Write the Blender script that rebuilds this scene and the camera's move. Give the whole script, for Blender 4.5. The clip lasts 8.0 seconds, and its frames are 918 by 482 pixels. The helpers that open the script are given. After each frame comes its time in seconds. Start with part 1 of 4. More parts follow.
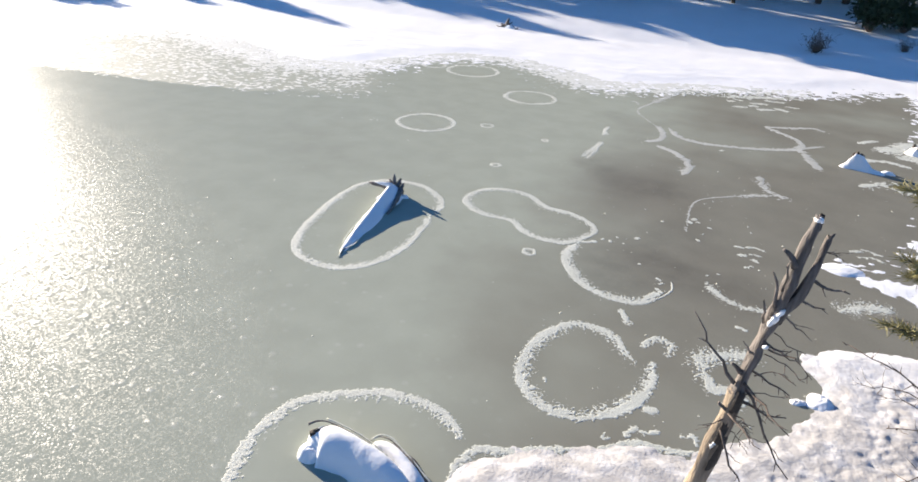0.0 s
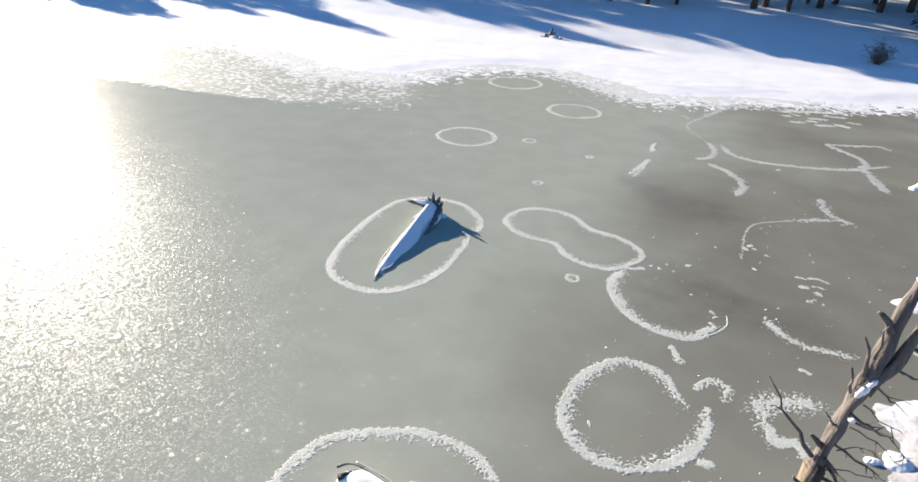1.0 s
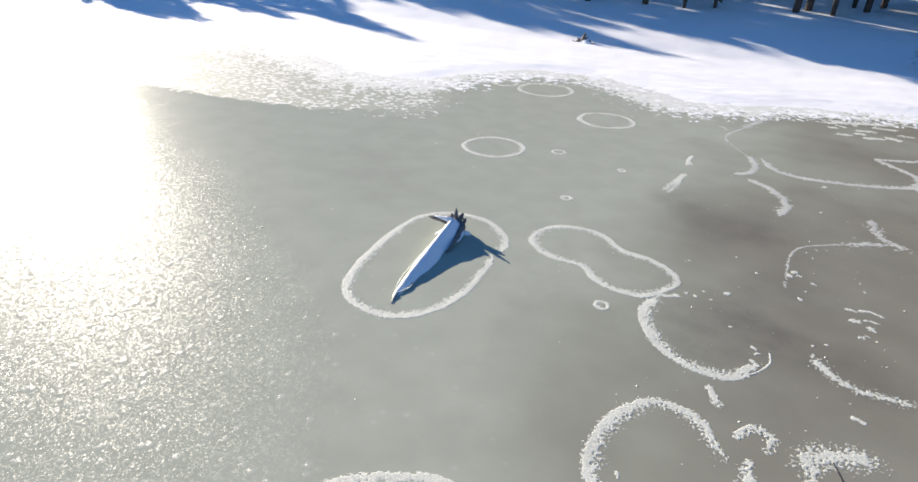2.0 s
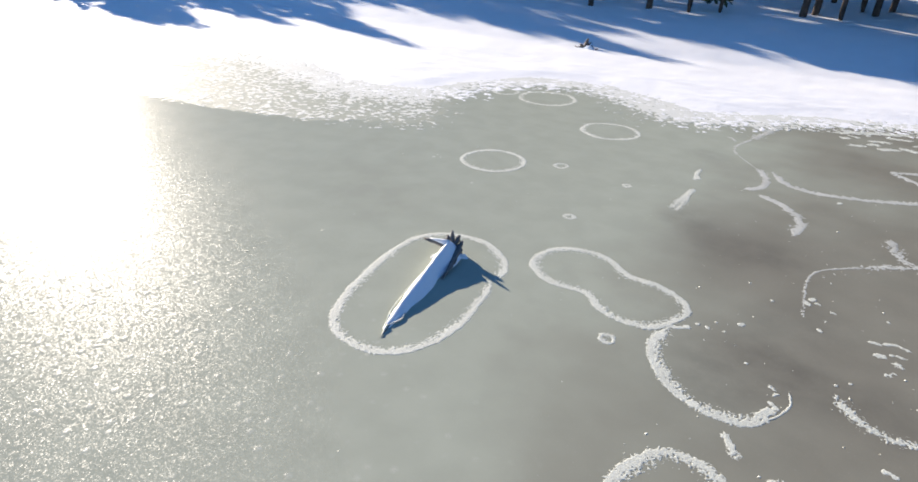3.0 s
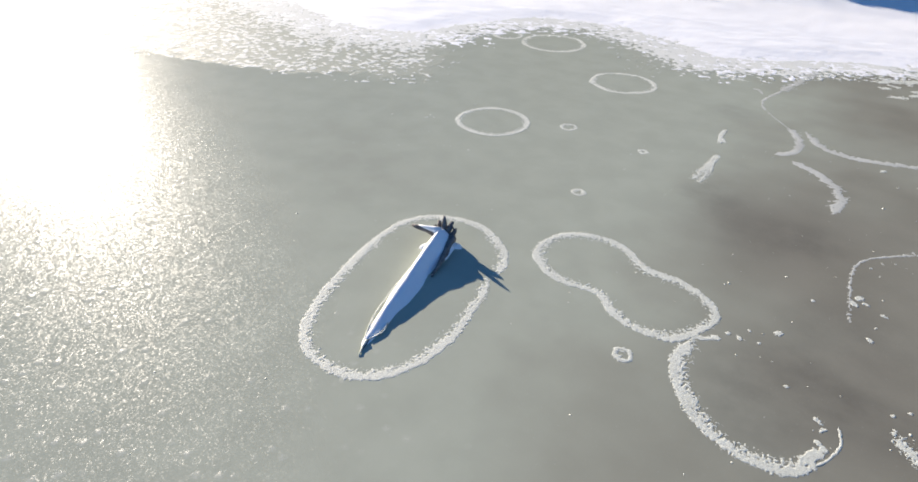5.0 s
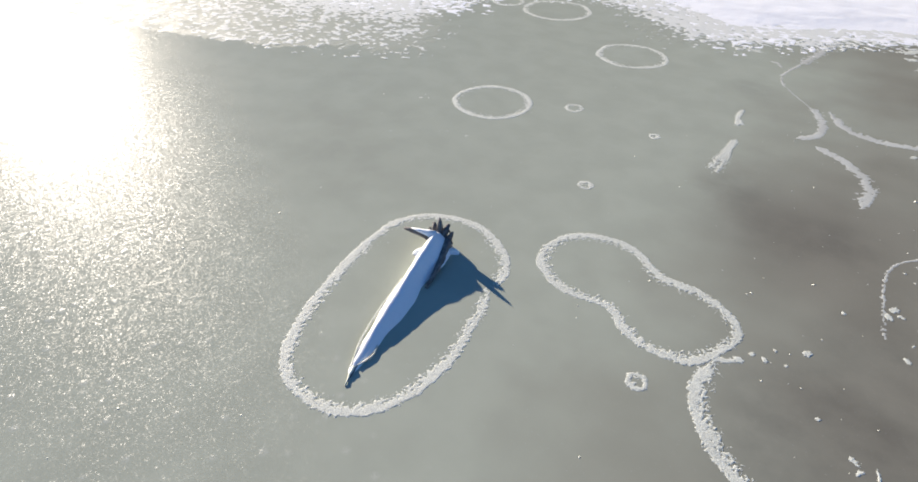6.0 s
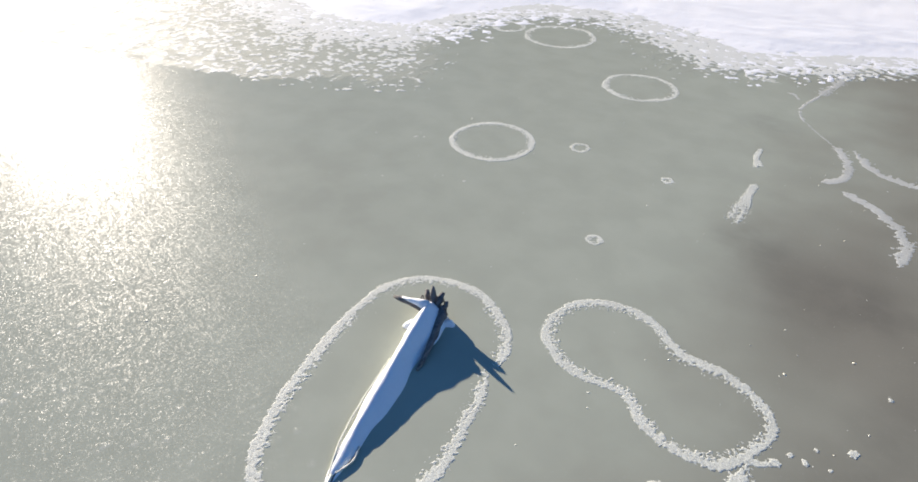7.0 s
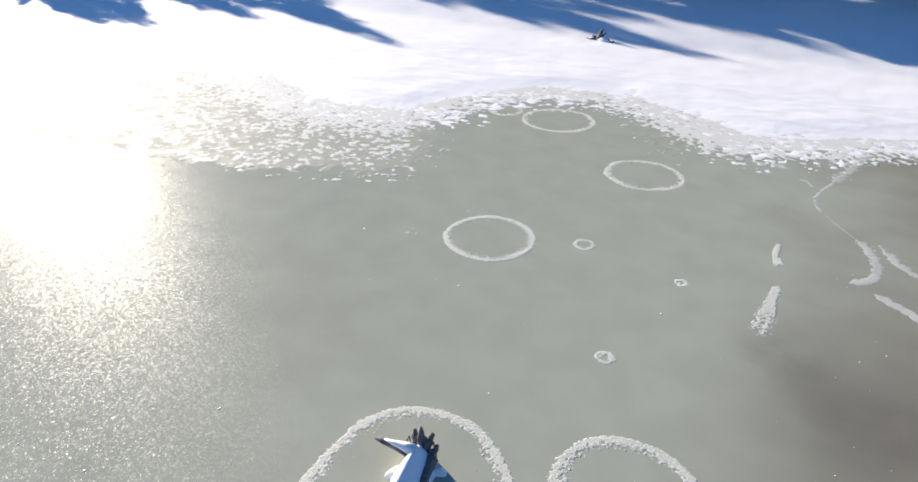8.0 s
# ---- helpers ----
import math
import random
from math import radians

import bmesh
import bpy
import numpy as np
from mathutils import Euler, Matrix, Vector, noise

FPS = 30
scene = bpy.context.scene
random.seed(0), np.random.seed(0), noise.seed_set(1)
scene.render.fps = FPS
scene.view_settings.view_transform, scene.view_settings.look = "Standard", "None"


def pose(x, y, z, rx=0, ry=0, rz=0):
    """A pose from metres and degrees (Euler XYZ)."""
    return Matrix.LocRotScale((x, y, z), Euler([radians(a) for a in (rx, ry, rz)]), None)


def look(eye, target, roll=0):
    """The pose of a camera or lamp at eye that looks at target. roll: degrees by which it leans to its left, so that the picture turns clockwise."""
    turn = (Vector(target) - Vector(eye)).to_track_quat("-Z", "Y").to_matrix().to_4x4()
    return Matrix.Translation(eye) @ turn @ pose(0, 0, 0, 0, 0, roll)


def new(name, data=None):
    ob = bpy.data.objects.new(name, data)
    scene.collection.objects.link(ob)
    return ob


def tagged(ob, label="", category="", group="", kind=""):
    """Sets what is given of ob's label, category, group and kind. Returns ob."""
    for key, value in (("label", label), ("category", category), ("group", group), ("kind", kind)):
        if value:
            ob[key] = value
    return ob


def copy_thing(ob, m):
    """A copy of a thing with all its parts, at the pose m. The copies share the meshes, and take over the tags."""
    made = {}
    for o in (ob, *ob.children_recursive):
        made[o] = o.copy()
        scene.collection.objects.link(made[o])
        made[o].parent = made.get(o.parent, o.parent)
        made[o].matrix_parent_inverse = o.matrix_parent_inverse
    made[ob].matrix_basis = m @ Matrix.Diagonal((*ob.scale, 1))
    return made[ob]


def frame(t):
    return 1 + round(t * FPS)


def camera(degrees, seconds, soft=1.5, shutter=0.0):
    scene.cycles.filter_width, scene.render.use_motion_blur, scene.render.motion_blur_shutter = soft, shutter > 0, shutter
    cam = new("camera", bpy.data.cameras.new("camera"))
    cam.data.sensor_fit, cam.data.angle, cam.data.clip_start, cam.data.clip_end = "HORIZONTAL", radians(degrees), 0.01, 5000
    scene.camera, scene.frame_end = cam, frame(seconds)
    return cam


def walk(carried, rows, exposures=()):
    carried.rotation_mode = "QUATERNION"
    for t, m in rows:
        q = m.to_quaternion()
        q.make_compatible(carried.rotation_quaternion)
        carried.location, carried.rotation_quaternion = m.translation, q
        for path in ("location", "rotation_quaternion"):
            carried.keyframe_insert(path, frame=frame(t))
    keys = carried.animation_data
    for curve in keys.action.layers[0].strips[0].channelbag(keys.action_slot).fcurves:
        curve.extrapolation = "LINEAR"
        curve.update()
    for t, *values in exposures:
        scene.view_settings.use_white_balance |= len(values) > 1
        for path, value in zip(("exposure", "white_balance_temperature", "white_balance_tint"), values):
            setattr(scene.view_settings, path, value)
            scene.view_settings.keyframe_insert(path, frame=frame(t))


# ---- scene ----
cam = camera(75.5, 8.0, soft=1.7)
EXPOSURE, KELVIN, TINT, SUN, SKY = 1.44, 6200, 11.7, 5.0, 0.066
PATH = [
    (0, (3.651, 0.849, 6.508), (2.976, 2.479, 5.566), 3.5),
    (0.5, (3.491, 1.114, 6.541), (2.798, 2.74, 5.606), 3.5),
    (1, (3.325, 1.417, 6.579), (2.531, 3.001, 5.651), 2.8),
    (1.5, (3.196, 1.768, 6.61), (2.334, 3.313, 5.678), 2.8),
    (3, (2.697, 3.033, 6.734), (1.81, 4.571, 5.813), 2.3),
    (3.5, (2.513, 3.518, 6.748), (1.618, 5.056, 5.836), 2.1),
    (4, (2.292, 3.98, 6.751), (1.405, 5.504, 5.807), 2.0),
    (4.5, (2.065, 4.446, 6.761), (1.199, 5.935, 5.744), 1.9),
    (5.8, (1.263, 5.866, 6.884), (0.468, 7.25, 5.679), 1.8),
    (6, (1.134, 6.115, 6.893), (0.342, 7.496, 5.682), 1.7),
    (6.5, (0.809, 6.782, 6.946), (0.011, 8.162, 5.737), 1.4),
    (7, (0.447, 7.475, 7.008), (-0.362, 8.87, 5.825), 1.4),
    (7.5, (0.117, 8.134, 7.059), (-0.716, 9.569, 5.943), 1.3),
    (8, (-0.218, 8.843, 7.093), (-1.092, 10.338, 6.092), 0.9),
]
walk(cam, [(t, look(eye, target, roll)) for t, eye, target, roll in PATH], exposures=[(0.0, EXPOSURE + 0.03, KELVIN, TINT), (4.0, EXPOSURE - 0.02, KELVIN, TINT), (6.5, EXPOSURE - 0.13, KELVIN, TINT), (8.0, EXPOSURE - 0.1, KELVIN - 60, TINT + 0.8)])

# ---- sky and sun ----
SUN_AZ = 66.0      # degrees from +y towards -x
SUN_EL = 13.4
sun_way = Vector((-math.sin(radians(SUN_AZ)) * math.cos(radians(SUN_EL)), math.cos(radians(SUN_AZ)) * math.cos(radians(SUN_EL)), math.sin(radians(SUN_EL))))
world = bpy.data.worlds.new("winter_sky")
scene.world = world
world.use_nodes = True
wn = world.node_tree
sky = wn.nodes.new("ShaderNodeTexSky")
sky.sky_type = "NISHITA"
sky.sun_disc = False
sky.sun_elevation = radians(SUN_EL)
sky.sun_rotation = radians(360 - SUN_AZ)
sky.air_density, sky.dust_density, sky.ozone_density = 1.0, 0.1, 6.0
wn.links.new(sky.outputs[0], wn.nodes["Background"].inputs[0])
wn.nodes["Background"].inputs[1].default_value = SKY
sun_data = bpy.data.lights.new("sun", "SUN")
sun_data.energy, sun_data.angle, sun_data.color = SUN, radians(0.55), (1.0, 0.868, 0.695)
sun = new("sun", sun_data)
sun.matrix_world = look(sun_way * 200, (0, 0, 0))


# ---- materials ----
def material(name, dark, light, rough=(0.5, 0.7), big=1.0, fine=20.0, bump=0.3, bump_scale=30.0, bump_dist=0.02, spec=0.5, contrast=0.5, random_tint=0.0, stretch=(1, 1, 1)):
    """Two scales of noise between two base colours, uneven gloss and fine relief."""
    m = bpy.data.materials.new(name)
    m.use_nodes = True
    n, l = m.node_tree.nodes, m.node_tree.links
    bsdf = n["Principled BSDF"]
    where, drawn = n.new("ShaderNodeTexCoord"), n.new("ShaderNodeMapping")
    drawn.inputs["Scale"].default_value = stretch
    l.new(where.outputs["Object"], drawn.inputs["Vector"])
    def noise_at(scale, detail=4.0):
        t = n.new("ShaderNodeTexNoise")
        t.inputs["Scale"].default_value, t.inputs["Detail"].default_value = scale, detail
        l.new(drawn.outputs[0], t.inputs["Vector"])
        return t
    a, b = noise_at(big), noise_at(fine, 6.0)
    mixf = n.new("ShaderNodeMath")
    mixf.operation = "MULTIPLY_ADD"
    mixf.inputs[1].default_value = contrast
    l.new(b.outputs["Fac"], mixf.inputs[0])
    half = n.new("ShaderNodeMath")
    half.operation = "MULTIPLY"
    half.inputs[1].default_value = 1 - contrast
    l.new(a.outputs["Fac"], half.inputs[0])
    l.new(half.outputs[0], mixf.inputs[2])
    ramp = n.new("ShaderNodeMapRange")
    ramp.inputs["From Min"].default_value, ramp.inputs["From Max"].default_value = 0.3, 0.7
    l.new(mixf.outputs[0], ramp.inputs["Value"])
    mix = n.new("ShaderNodeMix")
    mix.data_type = "RGBA"
    mix.inputs["A"].default_value, mix.inputs["B"].default_value = (*dark, 1), (*light, 1)
    l.new(ramp.outputs[0], mix.inputs["Factor"])
    last = mix.outputs["Result"]
    if random_tint:
        info, hsv, rng = n.new("ShaderNodeObjectInfo"), n.new("ShaderNodeHueSaturation"), n.new("ShaderNodeMapRange")
        rng.inputs["To Min"].default_value, rng.inputs["To Max"].default_value = 1 - random_tint, 1 + random_tint
        l.new(info.outputs["Random"], rng.inputs["Value"])
        l.new(rng.outputs[0], hsv.inputs["Value"])
        l.new(last, hsv.inputs["Color"])
        last = hsv.outputs[0]
    l.new(last, bsdf.inputs["Base Color"])
    gloss = n.new("ShaderNodeMapRange")
    gloss.inputs["From Min"].default_value, gloss.inputs["From Max"].default_value = 0.3, 0.7
    gloss.inputs["To Min"].default_value, gloss.inputs["To Max"].default_value = rough
    l.new(a.outputs["Fac"], gloss.inputs["Value"])
    l.new(gloss.outputs[0], bsdf.inputs["Roughness"])
    bsdf.inputs["Specular IOR Level"].default_value = spec
    if bump:
        r, bm_node = noise_at(bump_scale, 5.0), n.new("ShaderNodeBump")
        bm_node.inputs["Strength"].default_value, bm_node.inputs["Distance"].default_value = bump, bump_dist
        l.new(r.outputs["Fac"], bm_node.inputs["Height"])
        l.new(bm_node.outputs[0], bsdf.inputs["Normal"])
    return m


SNOW = material("snow", (0.875, 0.868, 0.855), (0.93, 0.924, 0.91), (0.6, 0.85), 0.7, 14.0, 0.16, 16.0, 0.03, 0.3)
def trodden(snow):
    """The same snow, mixed with a greyer tone in soft specks towards the near shore."""
    m = snow.copy()
    m.name = "trodden_snow"
    n, l = m.node_tree.nodes, m.node_tree.links
    base = n["Principled BSDF"].inputs["Base Color"]
    clean = base.links[0].from_socket
    where, axes, ramp, specks, greying, mix = (n.new("ShaderNode" + k) for k in ("TexCoord", "SeparateXYZ", "MapRange", "TexNoise", "Math", "Mix"))
    l.new(where.outputs["Object"], axes.inputs[0])
    l.new(where.outputs["Object"], specks.inputs["Vector"])
    specks.inputs["Scale"].default_value, specks.inputs["Detail"].default_value = 4.0, 5.0
    for key, v in (("From Min", 13.5), ("From Max", 9.5), ("To Max", 1.85)):
        ramp.inputs[key].default_value = v
    l.new(axes.outputs["Y"], ramp.inputs["Value"])
    greying.operation = "MULTIPLY"
    l.new(ramp.outputs[0], greying.inputs[0])
    l.new(specks.outputs["Fac"], greying.inputs[1])
    mix.data_type = "RGBA"
    mix.inputs["B"].default_value = (0.47, 0.45, 0.425, 1)
    l.new(greying.outputs[0], mix.inputs["Factor"])
    l.new(clean, mix.inputs["A"])
    l.new(mix.outputs["Result"], base)
    rough = n.new("ShaderNodeMapRange")
    for key, v in (("From Min", 13.5), ("From Max", 9.5), ("To Min", 0.16), ("To Max", 0.42)):
        rough.inputs[key].default_value = v
    l.new(axes.outputs["Y"], rough.inputs["Value"])
    l.new(rough.outputs[0], n["Bump"].inputs["Strength"])
    return m


TRODDEN = trodden(SNOW)
FROST_THIN = material("thin_frost", (0.38, 0.38, 0.33), (0.62, 0.62, 0.56), (0.5, 0.8), 1.2, 40.0, 0.4, 90.0, 0.003, 0.3, 0.6)
FROST = material("frost_crust", (0.40, 0.403, 0.335), (0.82, 0.825, 0.715), (0.55, 0.8), 1.5, 48.0, 0.6, 70.0, 0.006, 0.3, 0.8)

def crusted(name, thin, thick, low, high):
    """Frost whose thin film lets the grey ice show and whose thick flakes are white."""
    m = material(name, tuple(c * 0.9 for c in thick), thick, (0.6, 0.8), 1.5, 45.0, 0.5, 60.0, 0.006, 0.12, 0.6)
    n, l = m.node_tree.nodes, m.node_tree.links
    base = n["Principled BSDF"].inputs["Base Color"]
    white = base.links[0].from_socket
    where, axes, ramp, mix = (n.new("ShaderNode" + k) for k in ("TexCoord", "SeparateXYZ", "MapRange", "Mix"))
    l.new(where.outputs["Object"], axes.inputs[0])
    l.new(axes.outputs["Z"], ramp.inputs["Value"])
    ramp.inputs["From Min"].default_value, ramp.inputs["From Max"].default_value = low, high
    mix.data_type = "RGBA"
    mix.inputs["A"].default_value = (*thin, 1)
    l.new(ramp.outputs[0], mix.inputs["Factor"])
    l.new(white, mix.inputs["B"])
    l.new(mix.outputs["Result"], base)
    return m


SLUSH_MIX = crusted("flaky_slush", (0.35, 0.366, 0.298), (0.74, 0.74, 0.67), 0.0035, 0.0065)
BARK_GREY = material("weathered_grey_wood", (0.05, 0.045, 0.041), (0.235, 0.207, 0.185), (0.75, 0.9), 2.5, 22.0, 1.0, 40.0, 0.02, 0.2, 0.6, stretch=(1, 1, 0.18))
BARK_TAN = material("bare_tan_wood", (0.045, 0.036, 0.028), (0.44, 0.35, 0.25), (0.65, 0.85), 5.0, 14.0, 1.0, 35.0, 0.02, 0.25, 0.5, stretch=(1, 1, 0.18))
LOG_WOOD = material("frosted_grey_wood", (0.06, 0.055, 0.052), (0.26, 0.24, 0.225), (0.7, 0.9), 5.0, 24.0, 0.8, 40.0, 0.02, 0.2, 0.6)
BARK_DARK = material("wet_dark_wood", (0.018, 0.015, 0.013), (0.075, 0.062, 0.05), (0.6, 0.85), 4.0, 26.0, 0.8, 40.0, 0.02, 0.3, 0.6)
PINE_BARK = material("pine_bark", (0.04, 0.032, 0.027), (0.13, 0.10, 0.08), (0.8, 0.95), 1.5, 9.0, 0.8, 14.0, 0.03, 0.2, 0.6)
NEEDLES = material("pine_needles", (0.025, 0.045, 0.022), (0.075, 0.10, 0.045), (0.55, 0.75), 0.8, 8.0, 0.0, 1.0, 0.0, 0.3, 0.6, 0.2)
NEEDLES_YELLOW = material("yellow_green_needles", (0.17, 0.165, 0.065), (0.36, 0.32, 0.15), (0.55, 0.75), 1.5, 10.0, 0.0, 1.0, 0.0, 0.3, 0.6)
TWIG = material("bare_twig_bark", (0.06, 0.046, 0.038), (0.22, 0.175, 0.14), (0.7, 0.9), 4.0, 30.0, 0.3, 50.0, 0.01, 0.2)


def ice_material():
    """Satin grey-green pond ice: browner and dimmer towards the bank, smoky dark spots, granular sparkle, sparse
    pimples.
    """
    m = bpy.data.materials.new("grey_ice")
    m.use_nodes = True
    n, l = m.node_tree.nodes, m.node_tree.links
    bsdf, where = n["Principled BSDF"], n.new("ShaderNodeTexCoord")
    def noise_at(scale, detail, rough=0.5):
        t = n.new("ShaderNodeTexNoise")
        t.inputs["Scale"].default_value, t.inputs["Detail"].default_value, t.inputs["Roughness"].default_value = scale, detail, rough
        l.new(where.outputs["Object"], t.inputs["Vector"])
        return t.outputs["Fac"]
    def ranged(value, a, b, c, d):
        r = n.new("ShaderNodeMapRange")
        r.interpolation_type = "SMOOTHSTEP"
        for key, v in (("From Min", a), ("From Max", b), ("To Min", c), ("To Max", d)):
            r.inputs[key].default_value = v
        l.new(value, r.inputs["Value"])
        return r.outputs[0]
    def mixed(factor, a, b):
        x = n.new("ShaderNodeMix")
        x.data_type = "RGBA"
        l.new(factor, x.inputs["Factor"])
        for key, v in (("A", a), ("B", b)):
            if isinstance(v, tuple):
                x.inputs[key].default_value = (*v, 1)
            else:
                l.new(v, x.inputs[key])
        return x.outputs["Result"]
    def plus(a, b):
        x = n.new("ShaderNodeMath")
        l.new(a, x.inputs[0])
        l.new(b, x.inputs[1])
        return x.outputs[0]
    def times(a, b):
        x = n.new("ShaderNodeMath")
        x.operation = "MULTIPLY"
        l.new(a, x.inputs[0])
        l.new(b, x.inputs[1])
        return x.outputs[0]
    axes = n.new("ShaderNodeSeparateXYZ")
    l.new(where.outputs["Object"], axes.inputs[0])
    warp, shift = n.new("ShaderNodeTexNoise"), n.new("ShaderNodeVectorMath")
    warp.inputs["Scale"].default_value = 9.0
    l.new(where.outputs["Object"], warp.inputs["Vector"])
    shift.operation = "MULTIPLY_ADD"
    shift.inputs[1].default_value = (0.05, 0.05, 0.0)
    l.new(warp.outputs["Color"], shift.inputs[0])
    l.new(where.outputs["Object"], shift.inputs[2])
    bent = shift.outputs[0]
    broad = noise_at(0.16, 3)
    # browner by the bank, and darkened in colour for weaker reflection at steep view
    brown_dim = ranged(plus(plus(ranged(axes.outputs["X"], -2.8, 4.9, 0.0, 1.0), ranged(axes.outputs["Y"], 6.5, 13.0, -0.22, 0.0)), plus(ranged(axes.outputs["Y"], 17.5, 25.0, 0.0, -0.25), ranged(broad, 0.3, 0.7, -0.25, 0.25))), 0.0, 1.0, 0.0, 1.0)
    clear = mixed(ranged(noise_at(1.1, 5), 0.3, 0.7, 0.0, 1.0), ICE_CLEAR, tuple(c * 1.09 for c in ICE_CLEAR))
    brown_tone = mixed(ranged(noise_at(0.9, 5), 0.3, 0.7, 0.0, 1.0), ICE_BROWN_DIM, tuple(c * 1.12 for c in ICE_BROWN_DIM))
    base = mixed(brown_dim, clear, brown_tone)
    spots = ranged(noise_at(0.55, 2), 0.62, 0.75, 0.0, 0.09)
    base = mixed(spots, base, (0.10, 0.095, 0.085))
    away = n.new("ShaderNodeVectorMath")
    away.operation = "DISTANCE"
    away.inputs[1].default_value = (2.2, 18.2, 0.0)
    l.new(where.outputs["Object"], away.inputs[0])
    murk = n.new("ShaderNodeMath")
    murk.operation = "MULTIPLY"
    l.new(ranged(away.outputs["Value"], 3.4, 0.5, 0.0, 0.2), murk.inputs[0])
    l.new(ranged(noise_at(0.45, 4), 0.35, 0.65, 0.15, 1.0), murk.inputs[1])
    base = mixed(murk.outputs[0], base, (0.15, 0.14, 0.12))
    # soft dark smudges of thin clear ice, and one broad patch of weaker reflection
    patchy = ranged(noise_at(1.5, 4, 0.6), 0.3, 0.7, 0.4, 1.0)
    for x, y, r, k in ICE_SMUDGES:
        spot = n.new("ShaderNodeVectorMath")
        spot.operation = "DISTANCE"
        spot.inputs[1].default_value = (x, y, 0.0)
        l.new(where.outputs["Object"], spot.inputs[0])
        base = mixed(times(ranged(spot.outputs["Value"], r, 0.1 * r, 0.0, k), patchy), base, (0.085, 0.08, 0.07))
    base = mixed(ranged(noise_at(24.0, 3), 0.62, 0.8, 0.0, 0.18), base, (0.5, 0.5, 0.49))
    bsdf.inputs["Roughness"].default_value = 0.5
    bsdf.inputs["Specular IOR Level"].default_value = 0.0
    bsdf.inputs["Coat Weight"].default_value = ICE_GLAZE
    bsdf.inputs["Coat IOR"].default_value = 1.31
    l.new(ranged(noise_at(0.5, 3), 0.3, 0.7, *ICE_ROUGH), bsdf.inputs["Coat Roughness"])
    # sparse low domes near the shore, tinted pale where the sun's glint catches
    pimples = n.new("ShaderNodeTexVoronoi")
    pimples.inputs["Scale"].default_value, pimples.inputs["Randomness"].default_value = 3.6, 1.0
    l.new(bent, pimples.inputs["Vector"])
    lot = n.new("ShaderNodeSeparateXYZ")
    l.new(pimples.outputs["Color"], lot.inputs[0])
    near = times(ranged(plus(axes.outputs["Y"], ranged(broad, 0.3, 0.7, -1.5, 1.5)), 12.0, 7.0, 0.0, 1.0), ranged(axes.outputs["X"], 3.0, -2.5, 0.0, 1.0))
    domes = times(times(ranged(pimples.outputs["Distance"], 0.0, 0.33, 1.0, 0.0), ranged(lot.outputs["X"], 0.25, 0.6, 0.0, 1.0)), near)
    base = mixed(times(domes, ranged(noise_at(30.0, 2), 0.3, 0.7, 0.1, 0.55)), base, (0.6, 0.6, 0.54))
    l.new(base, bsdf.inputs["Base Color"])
    # a skin of small ice facets, each tilted its own way, at two sizes; rougher towards the near shore
    def vector(kind, a, b=None, fixed=None):
        x = n.new("ShaderNodeVectorMath")
        x.operation = kind
        l.new(a, x.inputs[0])
        if b:
            l.new(b, x.inputs[1])
        if fixed:
            x.inputs[1].default_value = fixed
        return x
    both = None
    for scale, k in ((33.0, 0.9), (64.0, 1.2)):
        facets = n.new("ShaderNodeTexVoronoi")
        facets.inputs["Scale"].default_value = scale
        l.new(bent, facets.inputs["Vector"])
        lean = vector("MULTIPLY", vector("SUBTRACT", facets.outputs["Color"], None, (0.5, 0.5, 0.5)).outputs[0], None, (k, k, 0.0)).outputs[0]
        both = vector("ADD", both, lean).outputs[0] if both else lean
    steep = vector("SCALE", both)
    l.new(ranged(plus(axes.outputs["Y"], ranged(broad, 0.3, 0.7, -1.5, 1.5)), 17.0, 8.0, *ICE_TILT), steep.inputs["Scale"])
    unit = vector("NORMALIZE", vector("ADD", steep.outputs[0], None, (0.0, 0.0, 1.0)).outputs[0])
    low, rime = n.new("ShaderNodeBump"), n.new("ShaderNodeBump")
    low.inputs["Strength"].default_value, low.inputs["Distance"].default_value = 1.0, 0.015
    l.new(domes, low.inputs["Height"])
    l.new(unit.outputs[0], low.inputs["Normal"])
    rime.inputs["Strength"].default_value, rime.inputs["Distance"].default_value = 1.0, ICE_RIME
    l.new(noise_at(55.0, 2, 0.6), rime.inputs["Height"])
    l.new(low.outputs[0], rime.inputs["Normal"])
    l.new(rime.outputs[0], bsdf.inputs["Coat Normal"])
    return m


ICE_CLEAR, ICE_BROWN_DIM = (0.354, 0.370, 0.299), (0.208, 0.198, 0.157)
ICE_ROUGH, ICE_GLAZE, ICE_TILT, ICE_RIME = (0.34, 0.38), 0.225, (0.12, 0.24), 0.002
# where, how wide and how dark
ICE_SMUDGES = [(0.73, 18.9, 1.3, 0.28), (2.9, 18.0, 1.2, 0.32), (2.5, 13.1, 1.2, 0.22), (3.9, 13.2, 1.1, 0.38), (3.1, 13.8, 0.8, 0.3), (3.7, 15.1, 1.4, 0.25), (0.1, 25.2, 1.2, 0.2), (2.6, 12.2, 1.3, 0.2), (5.2, 12.9, 1.2, 0.25),
               # the broad last one stands in for less reflection at a steep view
               (1.8, 17.6, 1.8, 0.22), (3.4, 12.6, 3.6, 0.15)]
ICE = ice_material()


